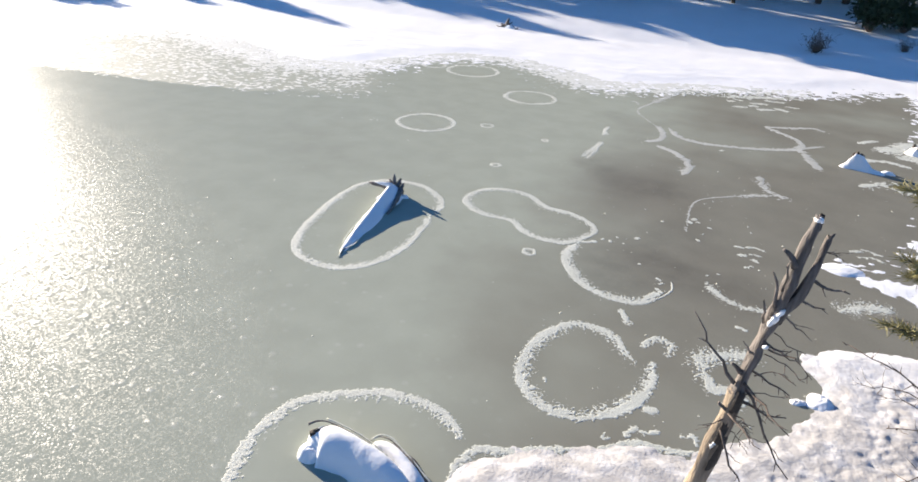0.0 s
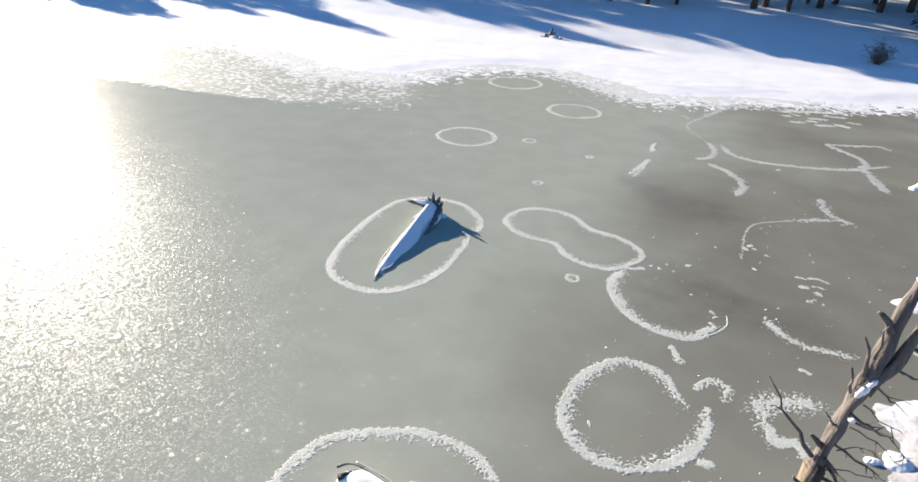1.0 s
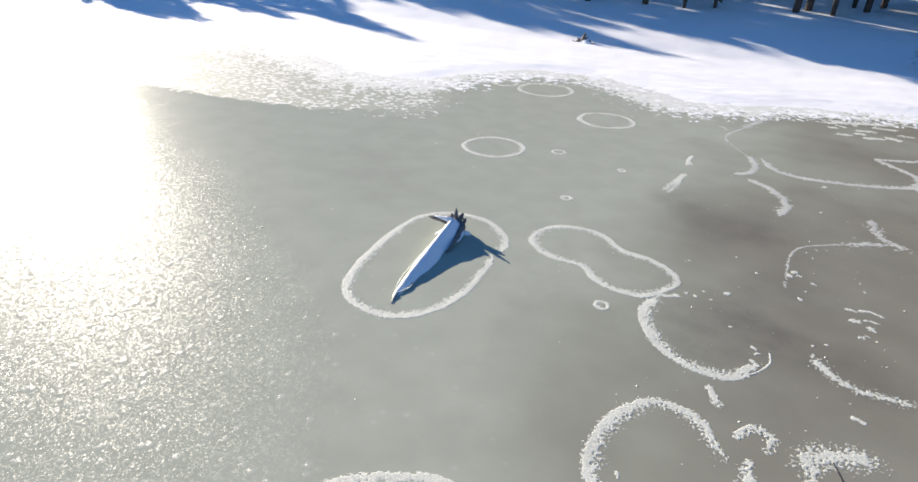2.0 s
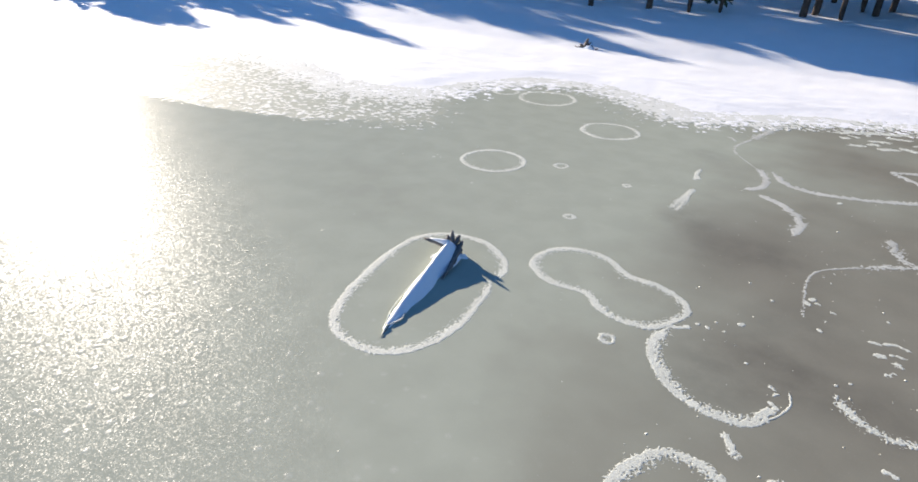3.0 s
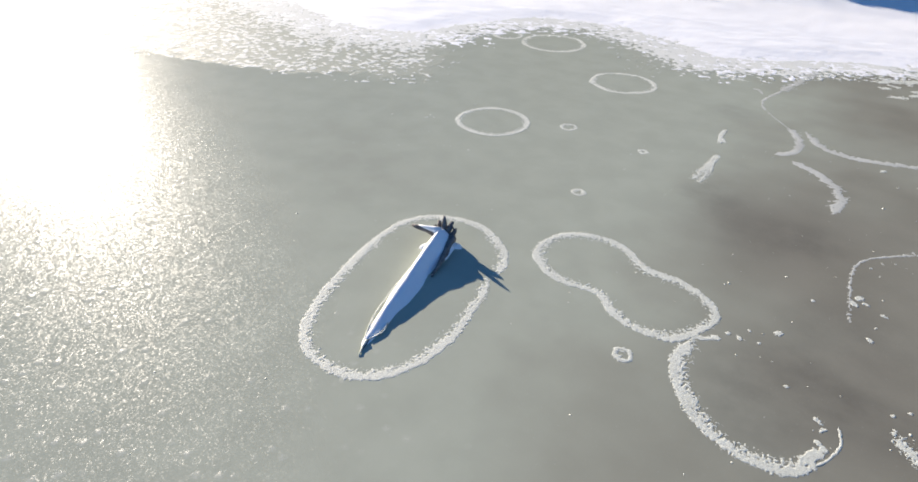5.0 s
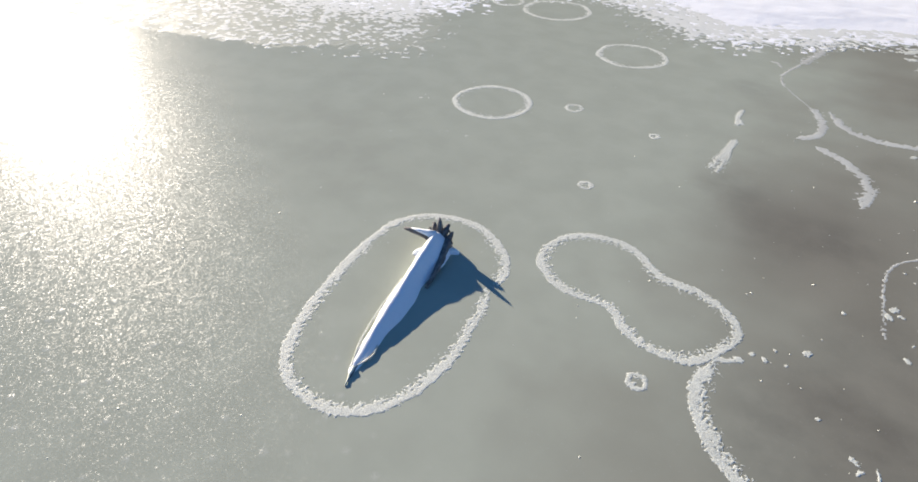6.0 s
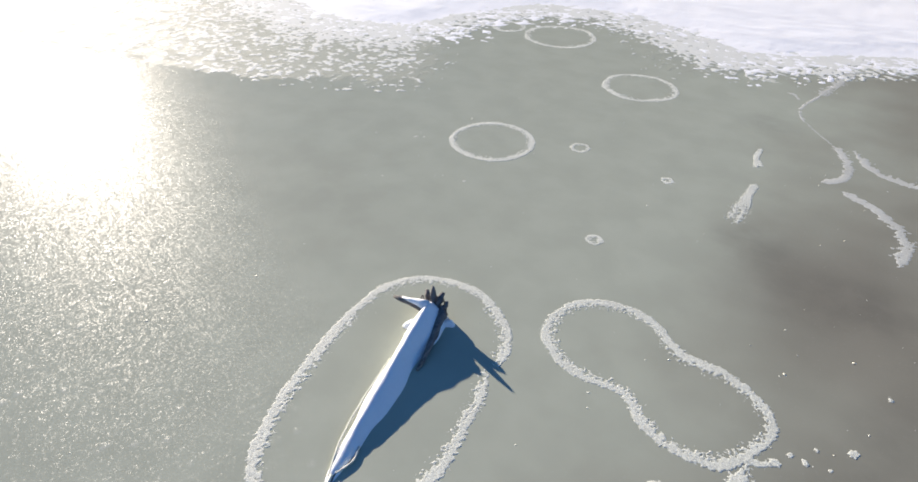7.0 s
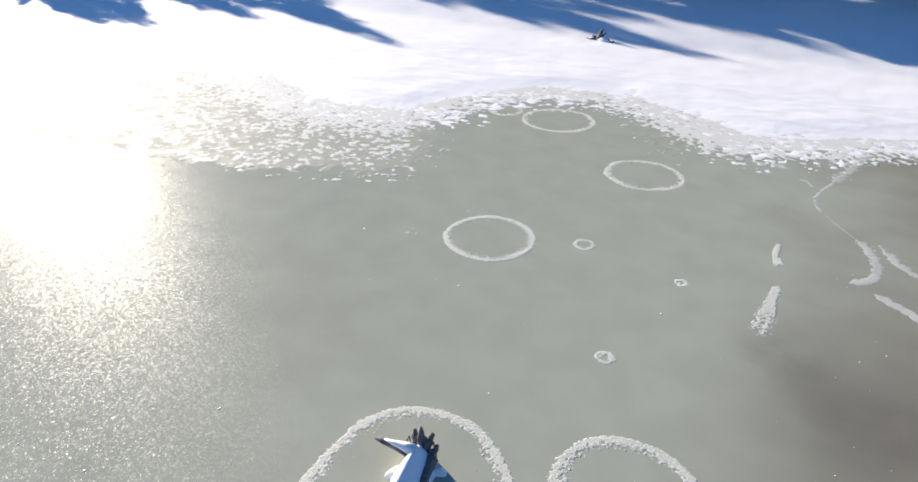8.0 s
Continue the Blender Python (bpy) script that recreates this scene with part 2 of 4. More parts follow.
# ---- helpers for forms ----
def hash2(ix, iy, seed):
    h = np.sin(ix * 127.1 + iy * 311.7 + seed * 74.7) * 43758.5453
    return h - np.floor(h)


def grain(x, y, size, seed=0, octaves=1):
    """Smooth value noise, 0 to 1, with cells of that size."""
    total, weight, amp = 0.0, 0.0, 1.0
    for o in range(octaves):
        u, v = np.asarray(x) / size + 17.3 * o, np.asarray(y) / size - 9.1 * o
        iu, iv = np.floor(u), np.floor(v)
        fu, fv = u - iu, v - iv
        fu, fv = fu * fu * (3 - 2 * fu), fv * fv * (3 - 2 * fv)
        a, b = hash2(iu, iv, seed + o), hash2(iu + 1, iv, seed + o)
        c, d = hash2(iu, iv + 1, seed + o), hash2(iu + 1, iv + 1, seed + o)
        total = total + amp * ((a * (1 - fu) + b * fu) * (1 - fv) + (c * (1 - fu) + d * fu) * fv)
        weight, amp, size = weight + amp, amp * 0.5, size * 0.5
    return total / weight


def step(x, a, b):
    u = np.clip((np.asarray(x) - a) / (b - a), 0, 1)
    return u * u * (3 - 2 * u)


def smooth_line(points, closed=False, n=10):
    """A Catmull-Rom line through a few bends."""
    p = [Vector((*q, 0)) if len(q) == 2 else Vector(q) for q in points]
    out, count = [], len(p)
    for i in range(count if closed else count - 1):
        if closed:
            a, b, c, d = p[i - 1], p[i], p[(i + 1) % count], p[(i + 2) % count]
        else:
            a, b, c, d = p[max(i - 1, 0)], p[i], p[i + 1], p[min(i + 2, count - 1)]
        for k in range(n):
            u = k / n
            out.append(0.5 * (2 * b + (c - a) * u + (2 * a - 5 * b + 4 * c - d) * u * u + (3 * b - 3 * c + d - a) * u ** 3))
    if not closed:
        out.append(p[-1].copy())
    return out


def line_distance(X, Y, line, closed=False):
    """Distance to a polyline and how far along it (0 to 1)."""
    best, along = np.full(X.shape, 1e9), np.zeros(X.shape)
    pts = line + [line[0]] if closed else line
    for i in range(len(pts) - 1):
        a, b = pts[i], pts[i + 1]
        dx, dy = b.x - a.x, b.y - a.y
        ll = dx * dx + dy * dy + 1e-9
        u = np.clip(((X - a.x) * dx + (Y - a.y) * dy) / ll, 0, 1)
        d = np.hypot(X - a.x - u * dx, Y - a.y - u * dy)
        near = d < best
        best = np.where(near, d, best)
        along = np.where(near, (i + u) / (len(pts) - 1), along)
    return best, along


def inside(X, Y, line):
    """Whether points lie in a closed outline."""
    flag = np.zeros(X.shape, bool)
    for i in range(len(line)):
        a, b = line[i - 1], line[i]
        if a.y == b.y:
            continue
        cross = ((a.y > Y) != (b.y > Y)) & (X < (b.x - a.x) * (Y - a.y) / (b.y - a.y) + a.x)
        flag ^= cross
    return flag


def sheet(name, X, Y, Z, keep, mat):
    """A mesh over a grid, of the cells that are kept."""
    ny, nx = X.shape
    idx = np.arange(nx * ny).reshape(ny, nx)
    q = np.stack([idx[:-1, :-1], idx[:-1, 1:], idx[1:, 1:], idx[1:, :-1]], -1)[keep]
    used = np.unique(q)
    remap = np.zeros(nx * ny, np.int64)
    remap[used] = np.arange(len(used))
    q = remap[q]
    co = np.stack([X.ravel()[used], Y.ravel()[used], Z.ravel()[used]], -1)
    me = bpy.data.meshes.new(name)
    me.vertices.add(len(co))
    me.vertices.foreach_set("co", co.ravel().astype(np.float32))
    me.loops.add(q.size)
    me.loops.foreach_set("vertex_index", q.ravel().astype(np.int32))
    me.polygons.add(len(q))
    me.polygons.foreach_set("loop_start", np.arange(0, q.size, 4, dtype=np.int32))
    me.polygons.foreach_set("loop_total", np.full(len(q), 4, np.int32))
    me.polygons.foreach_set("use_smooth", np.ones(len(q), bool))
    me.update(calc_edges=True)
    me.materials.append(mat)
    return new(name, me)


def part(name, bm, mat, parent=None, label=""):
    """Links a bmesh as one mesh object, under a thing or a part."""
    me = bpy.data.meshes.new(name)
    bm.to_mesh(me)
    bm.free()
    for p in me.polygons:
        p.use_smooth = True
    me.materials.append(mat)
    ob = new(name, me)
    if parent:
        ob.parent = parent
    if label:
        ob["label"] = label
    return ob


def tube(bm, points, radii, sides=8, rough=0.0, seed=0, flat=1.0, ragged=0.0):
    """A closed, tapered, uneven tube along bends; flat squashes it upright; ragged splinters the far end."""
    rng = random.Random(seed)
    rings, count = [], len(points)
    pts = [Vector(p) for p in points]
    for i, p in enumerate(pts):
        way = (pts[min(i + 1, count - 1)] - pts[max(i - 1, 0)]).normalized()
        side = way.cross(Vector((0, 0, 1)))
        side = Vector((1, 0, 0)) if side.length < 0.05 else side.normalized()
        up = side.cross(way).normalized()
        ring = []
        for k in range(sides):
            a = 2 * math.pi * k / sides
            r = radii[i] * (1 + rough * (noise.noise(Vector((math.cos(a) * 1.3 + seed, math.sin(a) * 1.3, i * 0.45 + seed * 3.1)))))
            q = p + side * (math.cos(a) * r) + up * (math.sin(a) * r * flat)
            if ragged and i == count - 1:
                q += way * rng.uniform(-ragged, ragged)
            ring.append(bm.verts.new(q))
        rings.append(ring)
    for a, b in zip(rings, rings[1:]):
        for k in range(sides):
            bm.faces.new((a[k], a[(k + 1) % sides], b[(k + 1) % sides], b[k]))
    bm.faces.new(list(reversed(rings[0])))
    bm.faces.new(rings[-1])
    return bm


def bend(a, b, n=6, sag=0.0, seed=0, wander=0.05):
    """A slightly crooked line from a to b."""
    rng = random.Random(seed)
    a, b = Vector(a), Vector(b)
    size = (b - a).length
    out = []
    for i in range(n + 1):
        u = i / n
        j = Vector((rng.uniform(-1, 1), rng.uniform(-1, 1), rng.uniform(-1, 1))) * (size * wander * (0 < i) * (0.4 + 0.6 * u))
        out.append(a.lerp(b, u) + j + Vector((0, 0, -sag * math.sin(math.pi * u))))
    return out


def mound(name, cx, cy, rx, ry, h, turn=0.0, seed=0, mat=None, parent=None, n=26, z0=-0.03, rough=0.16, sharp=1.4, label=""):
    """A rounded, uneven heap of snow with a soft foot."""
    u = np.linspace(-1.25, 1.25, n * 2)
    U, V = np.meshgrid(u, u)
    rr = np.hypot(U, V) * (1 + 0.45 * (grain(U + seed * 3.3, V, 0.7, seed, 2) - 0.5))
    top = np.clip(1 - rr ** 2, 0, None) ** (1 / sharp)
    Z = z0 + top * h * (1 + 2 * rough * (grain(U, V + seed, 0.35, seed + 5, 2) - 0.5)) - 0.03 * step(rr, 0.95, 1.2)
    c, s = math.cos(radians(turn)), math.sin(radians(turn))
    X, Y = cx + U * rx * c - V * ry * s, cy + U * rx * s + V * ry * c
    keep = (rr[:-1, :-1] < 1.15)
    ob = sheet(name, X, Y, Z, keep, mat or SNOW)
    if parent:
        ob.parent = parent
    if label:
        ob["label"] = label
    return ob


# ---- ground, banks and ice ----
NEAR_SHORE = [(-45, -10), (-12, -8), (-4, -2), (0.6, 2.5), (1.3, 4.8), (1.55, 5.8), (2.2, 6.65), (3.15, 7.2), (3.72, 7.65), (4.5, 7.8),
              (5.65, 8.7), (6.05, 9.4), (6.35, 10.4), (6.12, 11.0), (6.5, 11.6), (7.5, 12.1), (8.8, 13.1), (8.4, 14.25), (7.7, 14.9), (8.3, 15.6), (9.3, 16.7)]
FAR_SHORE = [(10.4, 19), (11.2, 21.6), (11.5, 23.6), (11.6, 26), (11.9, 29), (12.4, 33), (12.4, 37.4), (10.4, 36), (9.3, 35.2), (6.6, 33.6), (3.1, 32.2), (1.0, 30.8),
             (-1.5, 29.9), (-3.6, 31.0), (-6.6, 32.0), (-9.5, 31.6), (-11.2, 29.2), (-12.3, 26.4), (-14.2, 25.1), (-17.6, 25.1), (-22.5, 26.6), (-27, 26.4), (-33, 20), (-45, 14)]
SHORE = smooth_line(NEAR_SHORE + FAR_SHORE, True, 5)


def bank(x, y):
    """How high the land rises round the pond."""
    beyond = y - 43.5 + 0.04 * x + 2.0 * (grain(x, y, 14, 3) - 0.5)
    far = 0.12 * np.clip(beyond, 0, 70) + 0.035 * np.clip(beyond - 70, 0, 260)
    east = 0.10 * np.clip(x - 11.5 - 0.1 * np.clip(y - 20, 0, 30), 0, 60)
    south = 0.10 * np.clip(-0.5 - y - 0.35 * np.clip(-x, 0, 60), 0, 60)
    west = 0.10 * np.clip(-90 - x, 0, 60)
    return np.maximum(np.maximum(far, east), np.maximum(south, west)) + 0.5 * step(beyond, 4, 40) * (grain(x, y, 6, 9, 2) - 0.5)


def spaced(stops):
    out = []
    for a, b, d in stops:
        out.extend(np.arange(a, b - 1e-6, d))
    out.append(stops[-1][1])
    return np.array(out)


gx = spaced([(-900, -300, 60), (-300, -100, 20), (-100, -30, 1.2), (-30, 1, 0.1), (1, 4.5, 0.06), (4.5, 8.4, 0.038), (8.4, 14, 0.1), (14, 40, 0.8), (40, 120, 8), (120, 900, 60)])
gy = spaced([(-900, -200, 60), (-200, -40, 16), (-40, -8, 1.2), (-8, 2, 0.14), (2, 6, 0.06), (6, 12, 0.04), (12, 38, 0.1), (38, 66, 0.5), (66, 120, 3), (120, 900, 52)])
GX, GY = np.meshgrid(gx, gy)
shore_d = line_distance(GX, GY, SHORE, True)[0]
shore_d = np.where(inside(GX, GY, SHORE), -shore_d, shore_d)
ragged = shore_d + 0.55 * (grain(GX, GY, 1.1, 1, 3) - 0.5) + 0.26 * (grain(GX, GY, 0.22, 2, 3) - 0.5)
near_bank = step(GY, 16, 12) * step(GX, -3, 1.5)
lip = 0.018 + 0.06 * near_bank
snow_z = lip * np.clip(ragged / (0.5 - 0.1 * near_bank), -1.2, 1) + 0.12 * near_bank * step(ragged, 0.2, 2.5)
margin = grain(GX * 0.85, GY, 0.19, 51, 2) * 0.8 + grain(GX, GY, 1.7, 52) * 0.2
soft = np.where(shore_d > 0, 2.2, 1.3) - 0.6 * step(GX, -1, 4)
crumbled = 0.008 * np.clip((margin - 0.455 + 0.22 * np.clip(shore_d / soft, -3, 3)) / 0.07, -1, 1)
snow_z = snow_z * near_bank + crumbled * (1 - near_bank)
clods = (grain(GX, GY, 0.085, 21, 2) - 0.5) * 0.036 + 0.016 * (grain(GX, GY, 0.3, 22) - 0.5) - np.clip(0.4 - grain(GX, GY, 0.13, 31), 0, 1) * 0.06
trod = near_bank * step(ragged, 0.3, 0.9) * step(GX + 0.5 * (GY - 8), 4.6, 6.0) * step(GY, 11.6, 10.4) * step(GY, 5.6, 6.4)
drift = 0.06 * (grain(GX, GY, 3.5, 11, 2) - 0.5) + 0.025 * (grain(GX, GY * 2.2, 0.9, 12, 2) - 0.5)
land = step(ragged, 0.1, 1.2) * np.maximum(near_bank, step(shore_d, 1.5, 3.0))
GZ = snow_z + 0.06 * step(ragged, 1.2, 3.5) + land * drift + trod * clods + bank(GX, GY)
ground = sheet("ground", GX, GY, GZ, np.ones((len(gy) - 1, len(gx) - 1), bool), TRODDEN)
tagged(ground, "deep white snow over the pond's banks, trodden near the shore", "snow ground", kind="structure")

ix, iy = spaced([(-60, -30, 1.5), (-30, 14, 0.5)]), spaced([(-20, 40, 0.5)])
IX, IY = np.meshgrid(ix, iy)
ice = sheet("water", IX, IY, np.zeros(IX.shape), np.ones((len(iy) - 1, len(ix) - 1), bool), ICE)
tagged(ice, "smooth grey-green frozen pond surface with a satin gloss", "ice", kind="structure")


# ---- frost on the ice ----
def frost(strokes, cell=0.015, seed=0, thick=0.0034, crumbs=0.5, fray=0.8):
    """Raised crust of grains along strokes of (bends, closed, width): a crisp outer rim, an inner side that breaks up into crumbs."""
    lines = [(smooth_line(p, c, 8), c, w) for p, c, w in strokes]
    every = [q for l, _, _ in lines for q in l]
    pad = 0.35
    xs = np.arange(min(q.x for q in every) - pad, max(q.x for q in every) + pad, cell)
    ys = np.arange(min(q.y for q in every) - pad, max(q.y for q in every) + pad, cell)
    X, Y = np.meshgrid(xs, ys)
    size = max(0.034, cell * 2.1)
    grit = 0.6 * grain(X, Y, size, seed + 7, 2) + 0.4 * grain(X, Y, size * 0.6, seed + 3)
    grit = (grit - 0.5) * 1.7 + 0.5
    f = np.full(X.shape, -1.0)
    for k, (l, c, w) in enumerate(lines):
        d, along = line_distance(X, Y, l, c)
        half = w * (0.44 + 0.24 * (grain(X, Y, 0.6, seed + k, 2) - 0.5) + 0.1 * fray * (grain(X, Y, 0.16, seed + 9) - 0.5))
        if not c:
            half = half * np.clip(np.minimum(along, 1 - along) * 14, 0.3, 1)
        inner = inside(X, Y, l) if c or len(l) > 40 else grain(X, Y, 1.0, seed) > 0.5
        out = d - np.where(inner, 0.7, 1.0) * half
        rim = np.where(inner, 0.6 + 0.5 * crumbs, 0.2 + 0.1 * crumbs) * fray * w
        cover = np.interp(out / rim, [-1.0, -0.4, 0.0, 0.45, 1.1], [-0.1, 0.16, 0.42, 0.68, 1.0])
        cover = np.where(out > rim * 1.1, 2.0, cover)
        f = np.maximum(f, grit - cover)
    X = X + (hash2(np.round(X / cell), np.round(Y / cell), seed) - 0.5) * cell * 0.5
    Y = Y + (hash2(np.round(Y / cell), np.round(X / cell), seed + 1) - 0.5) * cell * 0.5
    Z = np.clip(f * 0.03, -0.004, thick * (0.25 + 0.75 * np.sqrt(np.clip(grit, 0, 1))))
    high = np.maximum(np.maximum(f[:-1, :-1], f[1:, :-1]), np.maximum(f[:-1, 1:], f[1:, 1:]))
    return X, Y, Z, high > 0


def islands(keep):
    """Numbers the connected patches of kept cells, the largest first."""
    mark, sizes = np.zeros(keep.shape, np.int32), [0]
    cells = set(zip(*(a.tolist() for a in np.nonzero(keep))))
    while cells:
        heap, count = [cells.pop()], 0
        while heap:
            i, j = heap.pop()
            mark[i, j] = len(sizes)
            count += 1
            for q in ((i + 1, j), (i - 1, j), (i, j + 1), (i, j - 1), (i + 1, j + 1), (i - 1, j - 1), (i + 1, j - 1), (i - 1, j + 1)):
                if q in cells:
                    cells.remove(q)
                    heap.append(q)
        sizes.append(count)
    order = np.argsort(-np.array(sizes), kind="stable")
    rank = np.zeros(len(sizes), np.int32)
    rank[order] = np.arange(1, len(sizes) + 1)
    rank[0] = 0
    return rank[mark] * keep, sorted(sizes[1:], reverse=True)


def frost_thing(name, label, category, strokes, group="", **how):
    """Each crust is a thing; the clumps broken off it are parts, and its crumbs are joined."""
    for stroke in ([[q] for q in strokes] if "patch" in name else [strokes]):
        X, Y, Z, keep = frost(stroke, **how)
        mark, sizes = islands(keep)
        if not sizes:
            continue
        mat = FROST_THIN if "vein" in name else FROST
        ob = sheet(name, X, Y, Z, mark == 1, mat)
        tagged(ob, label, category, group)
        least = max(9, int(0.006 / how.get("cell", 0.015) ** 2))
        big = [k + 2 for k, n in enumerate(sizes[1:24]) if n >= least]
        for k in big:
            sheet("frost_clump", X, Y, Z, mark == k, mat).parent = ob
        small = (mark > 1) & ~np.isin(mark, big)
        if small.any():
            rest = sheet("frost_crumbs", X, Y, Z, small, mat)
            rest.parent = ob
            tagged(rest, kind="stuff")


def circle(cx, cy, rx, ry=None, turn=0.0, n=12, wobble=0.0, seed=0, a0=0, a1=360):
    ry = ry or rx
    rng = random.Random(seed)
    c, s, out = math.cos(radians(turn)), math.sin(radians(turn)), []
    full = a1 - a0 >= 360
    for i in range(n if full else n + 1):
        a = radians(a0 + (a1 - a0) * i / n)
        k = 1 + rng.uniform(-wobble, wobble)
        u, v = rx * k * math.cos(a), ry * k * math.sin(a)
        out.append((cx + u * c - v * s, cy + u * s + v * c))
    return out


RINGS = "frost rings on the ice"
frost_thing("frost_ring", "long oval ring of white frost round the snowy log", "frost ring",
            [([(-2.2, 13.0), (-2.13, 12.7), (-2.06, 12.3), (-1.99, 11.3), (-2.15, 10.45), (-2.6, 9.85), (-3.2, 9.68),
               (-3.85, 9.85), (-4.3, 10.4), (-4.62, 11.5), (-4.8, 12.8), (-4.75, 13.75), (-4.3, 14.38), (-3.35, 14.58), (-2.5, 14.1), (-2.18, 13.5), (-2.15, 13.25)], False, 0.21)], RINGS, seed=1)
frost_thing("frost_ring", "figure-eight outline of white frost on grey ice", "frost ring",
            [([(-1.78, 14.3), (-1.72, 15.1), (-1.15, 15.55), (-0.4, 15.5), (0.2, 15.02), (0.98, 14.92), (1.52, 14.58), (1.68, 14.1), (1.2, 13.33),
               (0.55, 13.22), (0.1, 13.42), (-0.3, 13.78), (-1.15, 13.8)], True, 0.2)], RINGS, seed=2)
frost_thing("frost_ring", "half-open arc of white frost joined to the figure eight", "frost ring",
            [([(1.5, 13.4), (1.4, 12.78), (1.62, 12.2), (2.03, 11.7), (2.52, 11.47), (3.05, 11.5), (3.45, 11.75)], False, 0.25), ([(3.4, 11.72), (3.6, 11.95), (3.76, 12.35), (3.72, 12.7)], False, 0.045),
             ([(3.52, 12.1), (3.45, 11.95), (3.3, 11.75)], False, 0.16), ([(1.45, 13.5), (1.75, 13.62)], False, 0.12)], RINGS, seed=3)
frost_thing("frost_ring", "broken round ring of crumbly white frost", "frost ring",
            [([(3.4, 9.6), (3.0, 10.1), (2.75, 10.22), (2.27, 10.2), (1.94, 9.78), (1.74, 9.18), (1.75, 8.55), (1.96, 8.1), (2.4, 7.82), (2.87, 7.85), (3.3, 8.15),
               (3.66, 8.69), (3.77, 9.21), (3.75, 9.7)], False, 0.24)], RINGS, seed=4, crumbs=0.8)
frost_thing("frost_curl", "small curl of white frost beside a ring", "frost patch",
            [([(3.5, 10.1), (3.72, 10.46), (3.98, 10.38), (3.96, 10.08)], False, 0.16)], seed=5)
frost_thing("frost_ring", "wide arc of white frost round the snow-covered logs", "frost ring",
            [([(-0.75, 4.3), (-1.0, 4.8), (-1.15, 5.4), (-1.07, 6.05), (-0.72, 6.47), (-0.12, 6.86), (0.53, 7.02), (1.08, 6.92), (1.48, 6.65)], False, 0.22)], RINGS, seed=6)
frost_thing("frost_ring", "round ring of white frost on open ice", "frost ring", [(circle(-5.89, 20.0, 1.03, n=12, wobble=0.02, seed=3), True, 0.18)], RINGS, seed=7)
frost_thing("frost_ring", "round ring of white frost near the slush", "frost ring", [(circle(-7.85, 29.15, 1.27, n=12, wobble=0.03, seed=4), True, 0.21)], RINGS, seed=8, cell=0.035)
frost_thing("frost_ring", "small round ring of white frost by the snow edge", "frost ring", [(circle(-10.07, 29.13, 0.6, n=10, wobble=0.03, seed=5), True, 0.17)], RINGS, seed=9, cell=0.035)
frost_thing("frost_ring", "round ring of white frost, ragged on one side", "frost ring", [(circle(-3.75, 25.8, 1.07, n=12, wobble=0.04, seed=6), True, 0.2)], RINGS, seed=10, cell=0.035)
BITS = "small frost marks on the ice"
for k, (x, y, r) in enumerate([(-2.07, 17.24, 0.13), (0.6, 12.44, 0.13), (-1.45, 20.43, 0.1), (-3.8, 20.88, 0.22)]):
    frost_thing("frost_mark", "small squarish ring of frost on the ice", "frost mark", [(circle(x, y, r, n=5, wobble=0.15, seed=k), True, 0.11)], BITS, seed=20 + k, cell=0.02)
def flecks(label, spots):
    """Small single crusts of frost, each a thing of its own."""
    for k, (x, y, r) in enumerate(spots):
        turn = 0.5 * math.sin(k * 1.9)
        frost_thing("frost_fleck", label, "frost", [([(x - 0.4 * r, y - turn * r), (x, y + 0.3 * r), (x + 0.4 * r, y + turn * r)], False, r * 1.1)], BITS, seed=300 + k, cell=0.013, crumbs=0.1, fray=0.4)


flecks("small white fleck of frost near the crumbling veins", [(4.29, 15.94, 0.09), (4.17, 15.49, 0.05), (4.07, 15.06, 0.1), (4.21, 17.32, 0.04), (3.9, 16.29, 0.13), (3.99, 16.15, 0.1), (3.8, 16.05, 0.12), (4.41, 13.36, 0.06), (4.63, 13.55, 0.06), (5.27, 16.21, 0.06), (2.98, 13.13, 0.07), (2.73, 14.4, 0.11), (3.14, 15.74, 0.06), (3.45, 12.65, 0.12), (3.53, 12.5, 0.08), (3.48, 12.21, 0.09), (3.55, 12.14, 0.1), (3.43, 12, 0.08)])
flecks("tiny loose fleck of frost on open ice", [(1.81, 13.67, 0.13), (1.98, 13.93, 0.07), (2.15, 13.9, 0.09), (2.27, 14.2, 0.06), (2.47, 13.96, 0.05), (4.06, 17.54, 0.05), (4.26, 17.87, 0.05), (4.5, 18, 0.05), (-7.68, 19.1, 0.08), (-7.5, 19.2, 0.05), (-5.45, 17.8, 0.06), (4.29, 22.85, 0.16), (2.18, 8.42, 0.09), (3.16, 15.75, 0.05)])
frost_thing("frost_vein", "branching vein of white frost towards the far shore", "frost vein",
            [([(2.0, 31.2), (1.75, 30.2), (1.4, 29.0), (1.2, 28.3)], False, 0.34), ([(1.2, 28.3), (0.78, 26.8), (0.95, 25.9)], False, 0.1), ([(1.85, 24.6), (2.12, 23.9), (2.2, 23.2), (2.05, 22.7), (1.7, 22.4)], False, 0.25), ([(0.92, 26.0), (1.4, 25.2), (1.9, 24.5)], False, 0.06), ([(0.28, 27.95), (0.5, 27.9), (0.66, 27.55)], False, 0.12)], "frost veins", seed=31, fray=0.65, crumbs=0.4, cell=0.04)
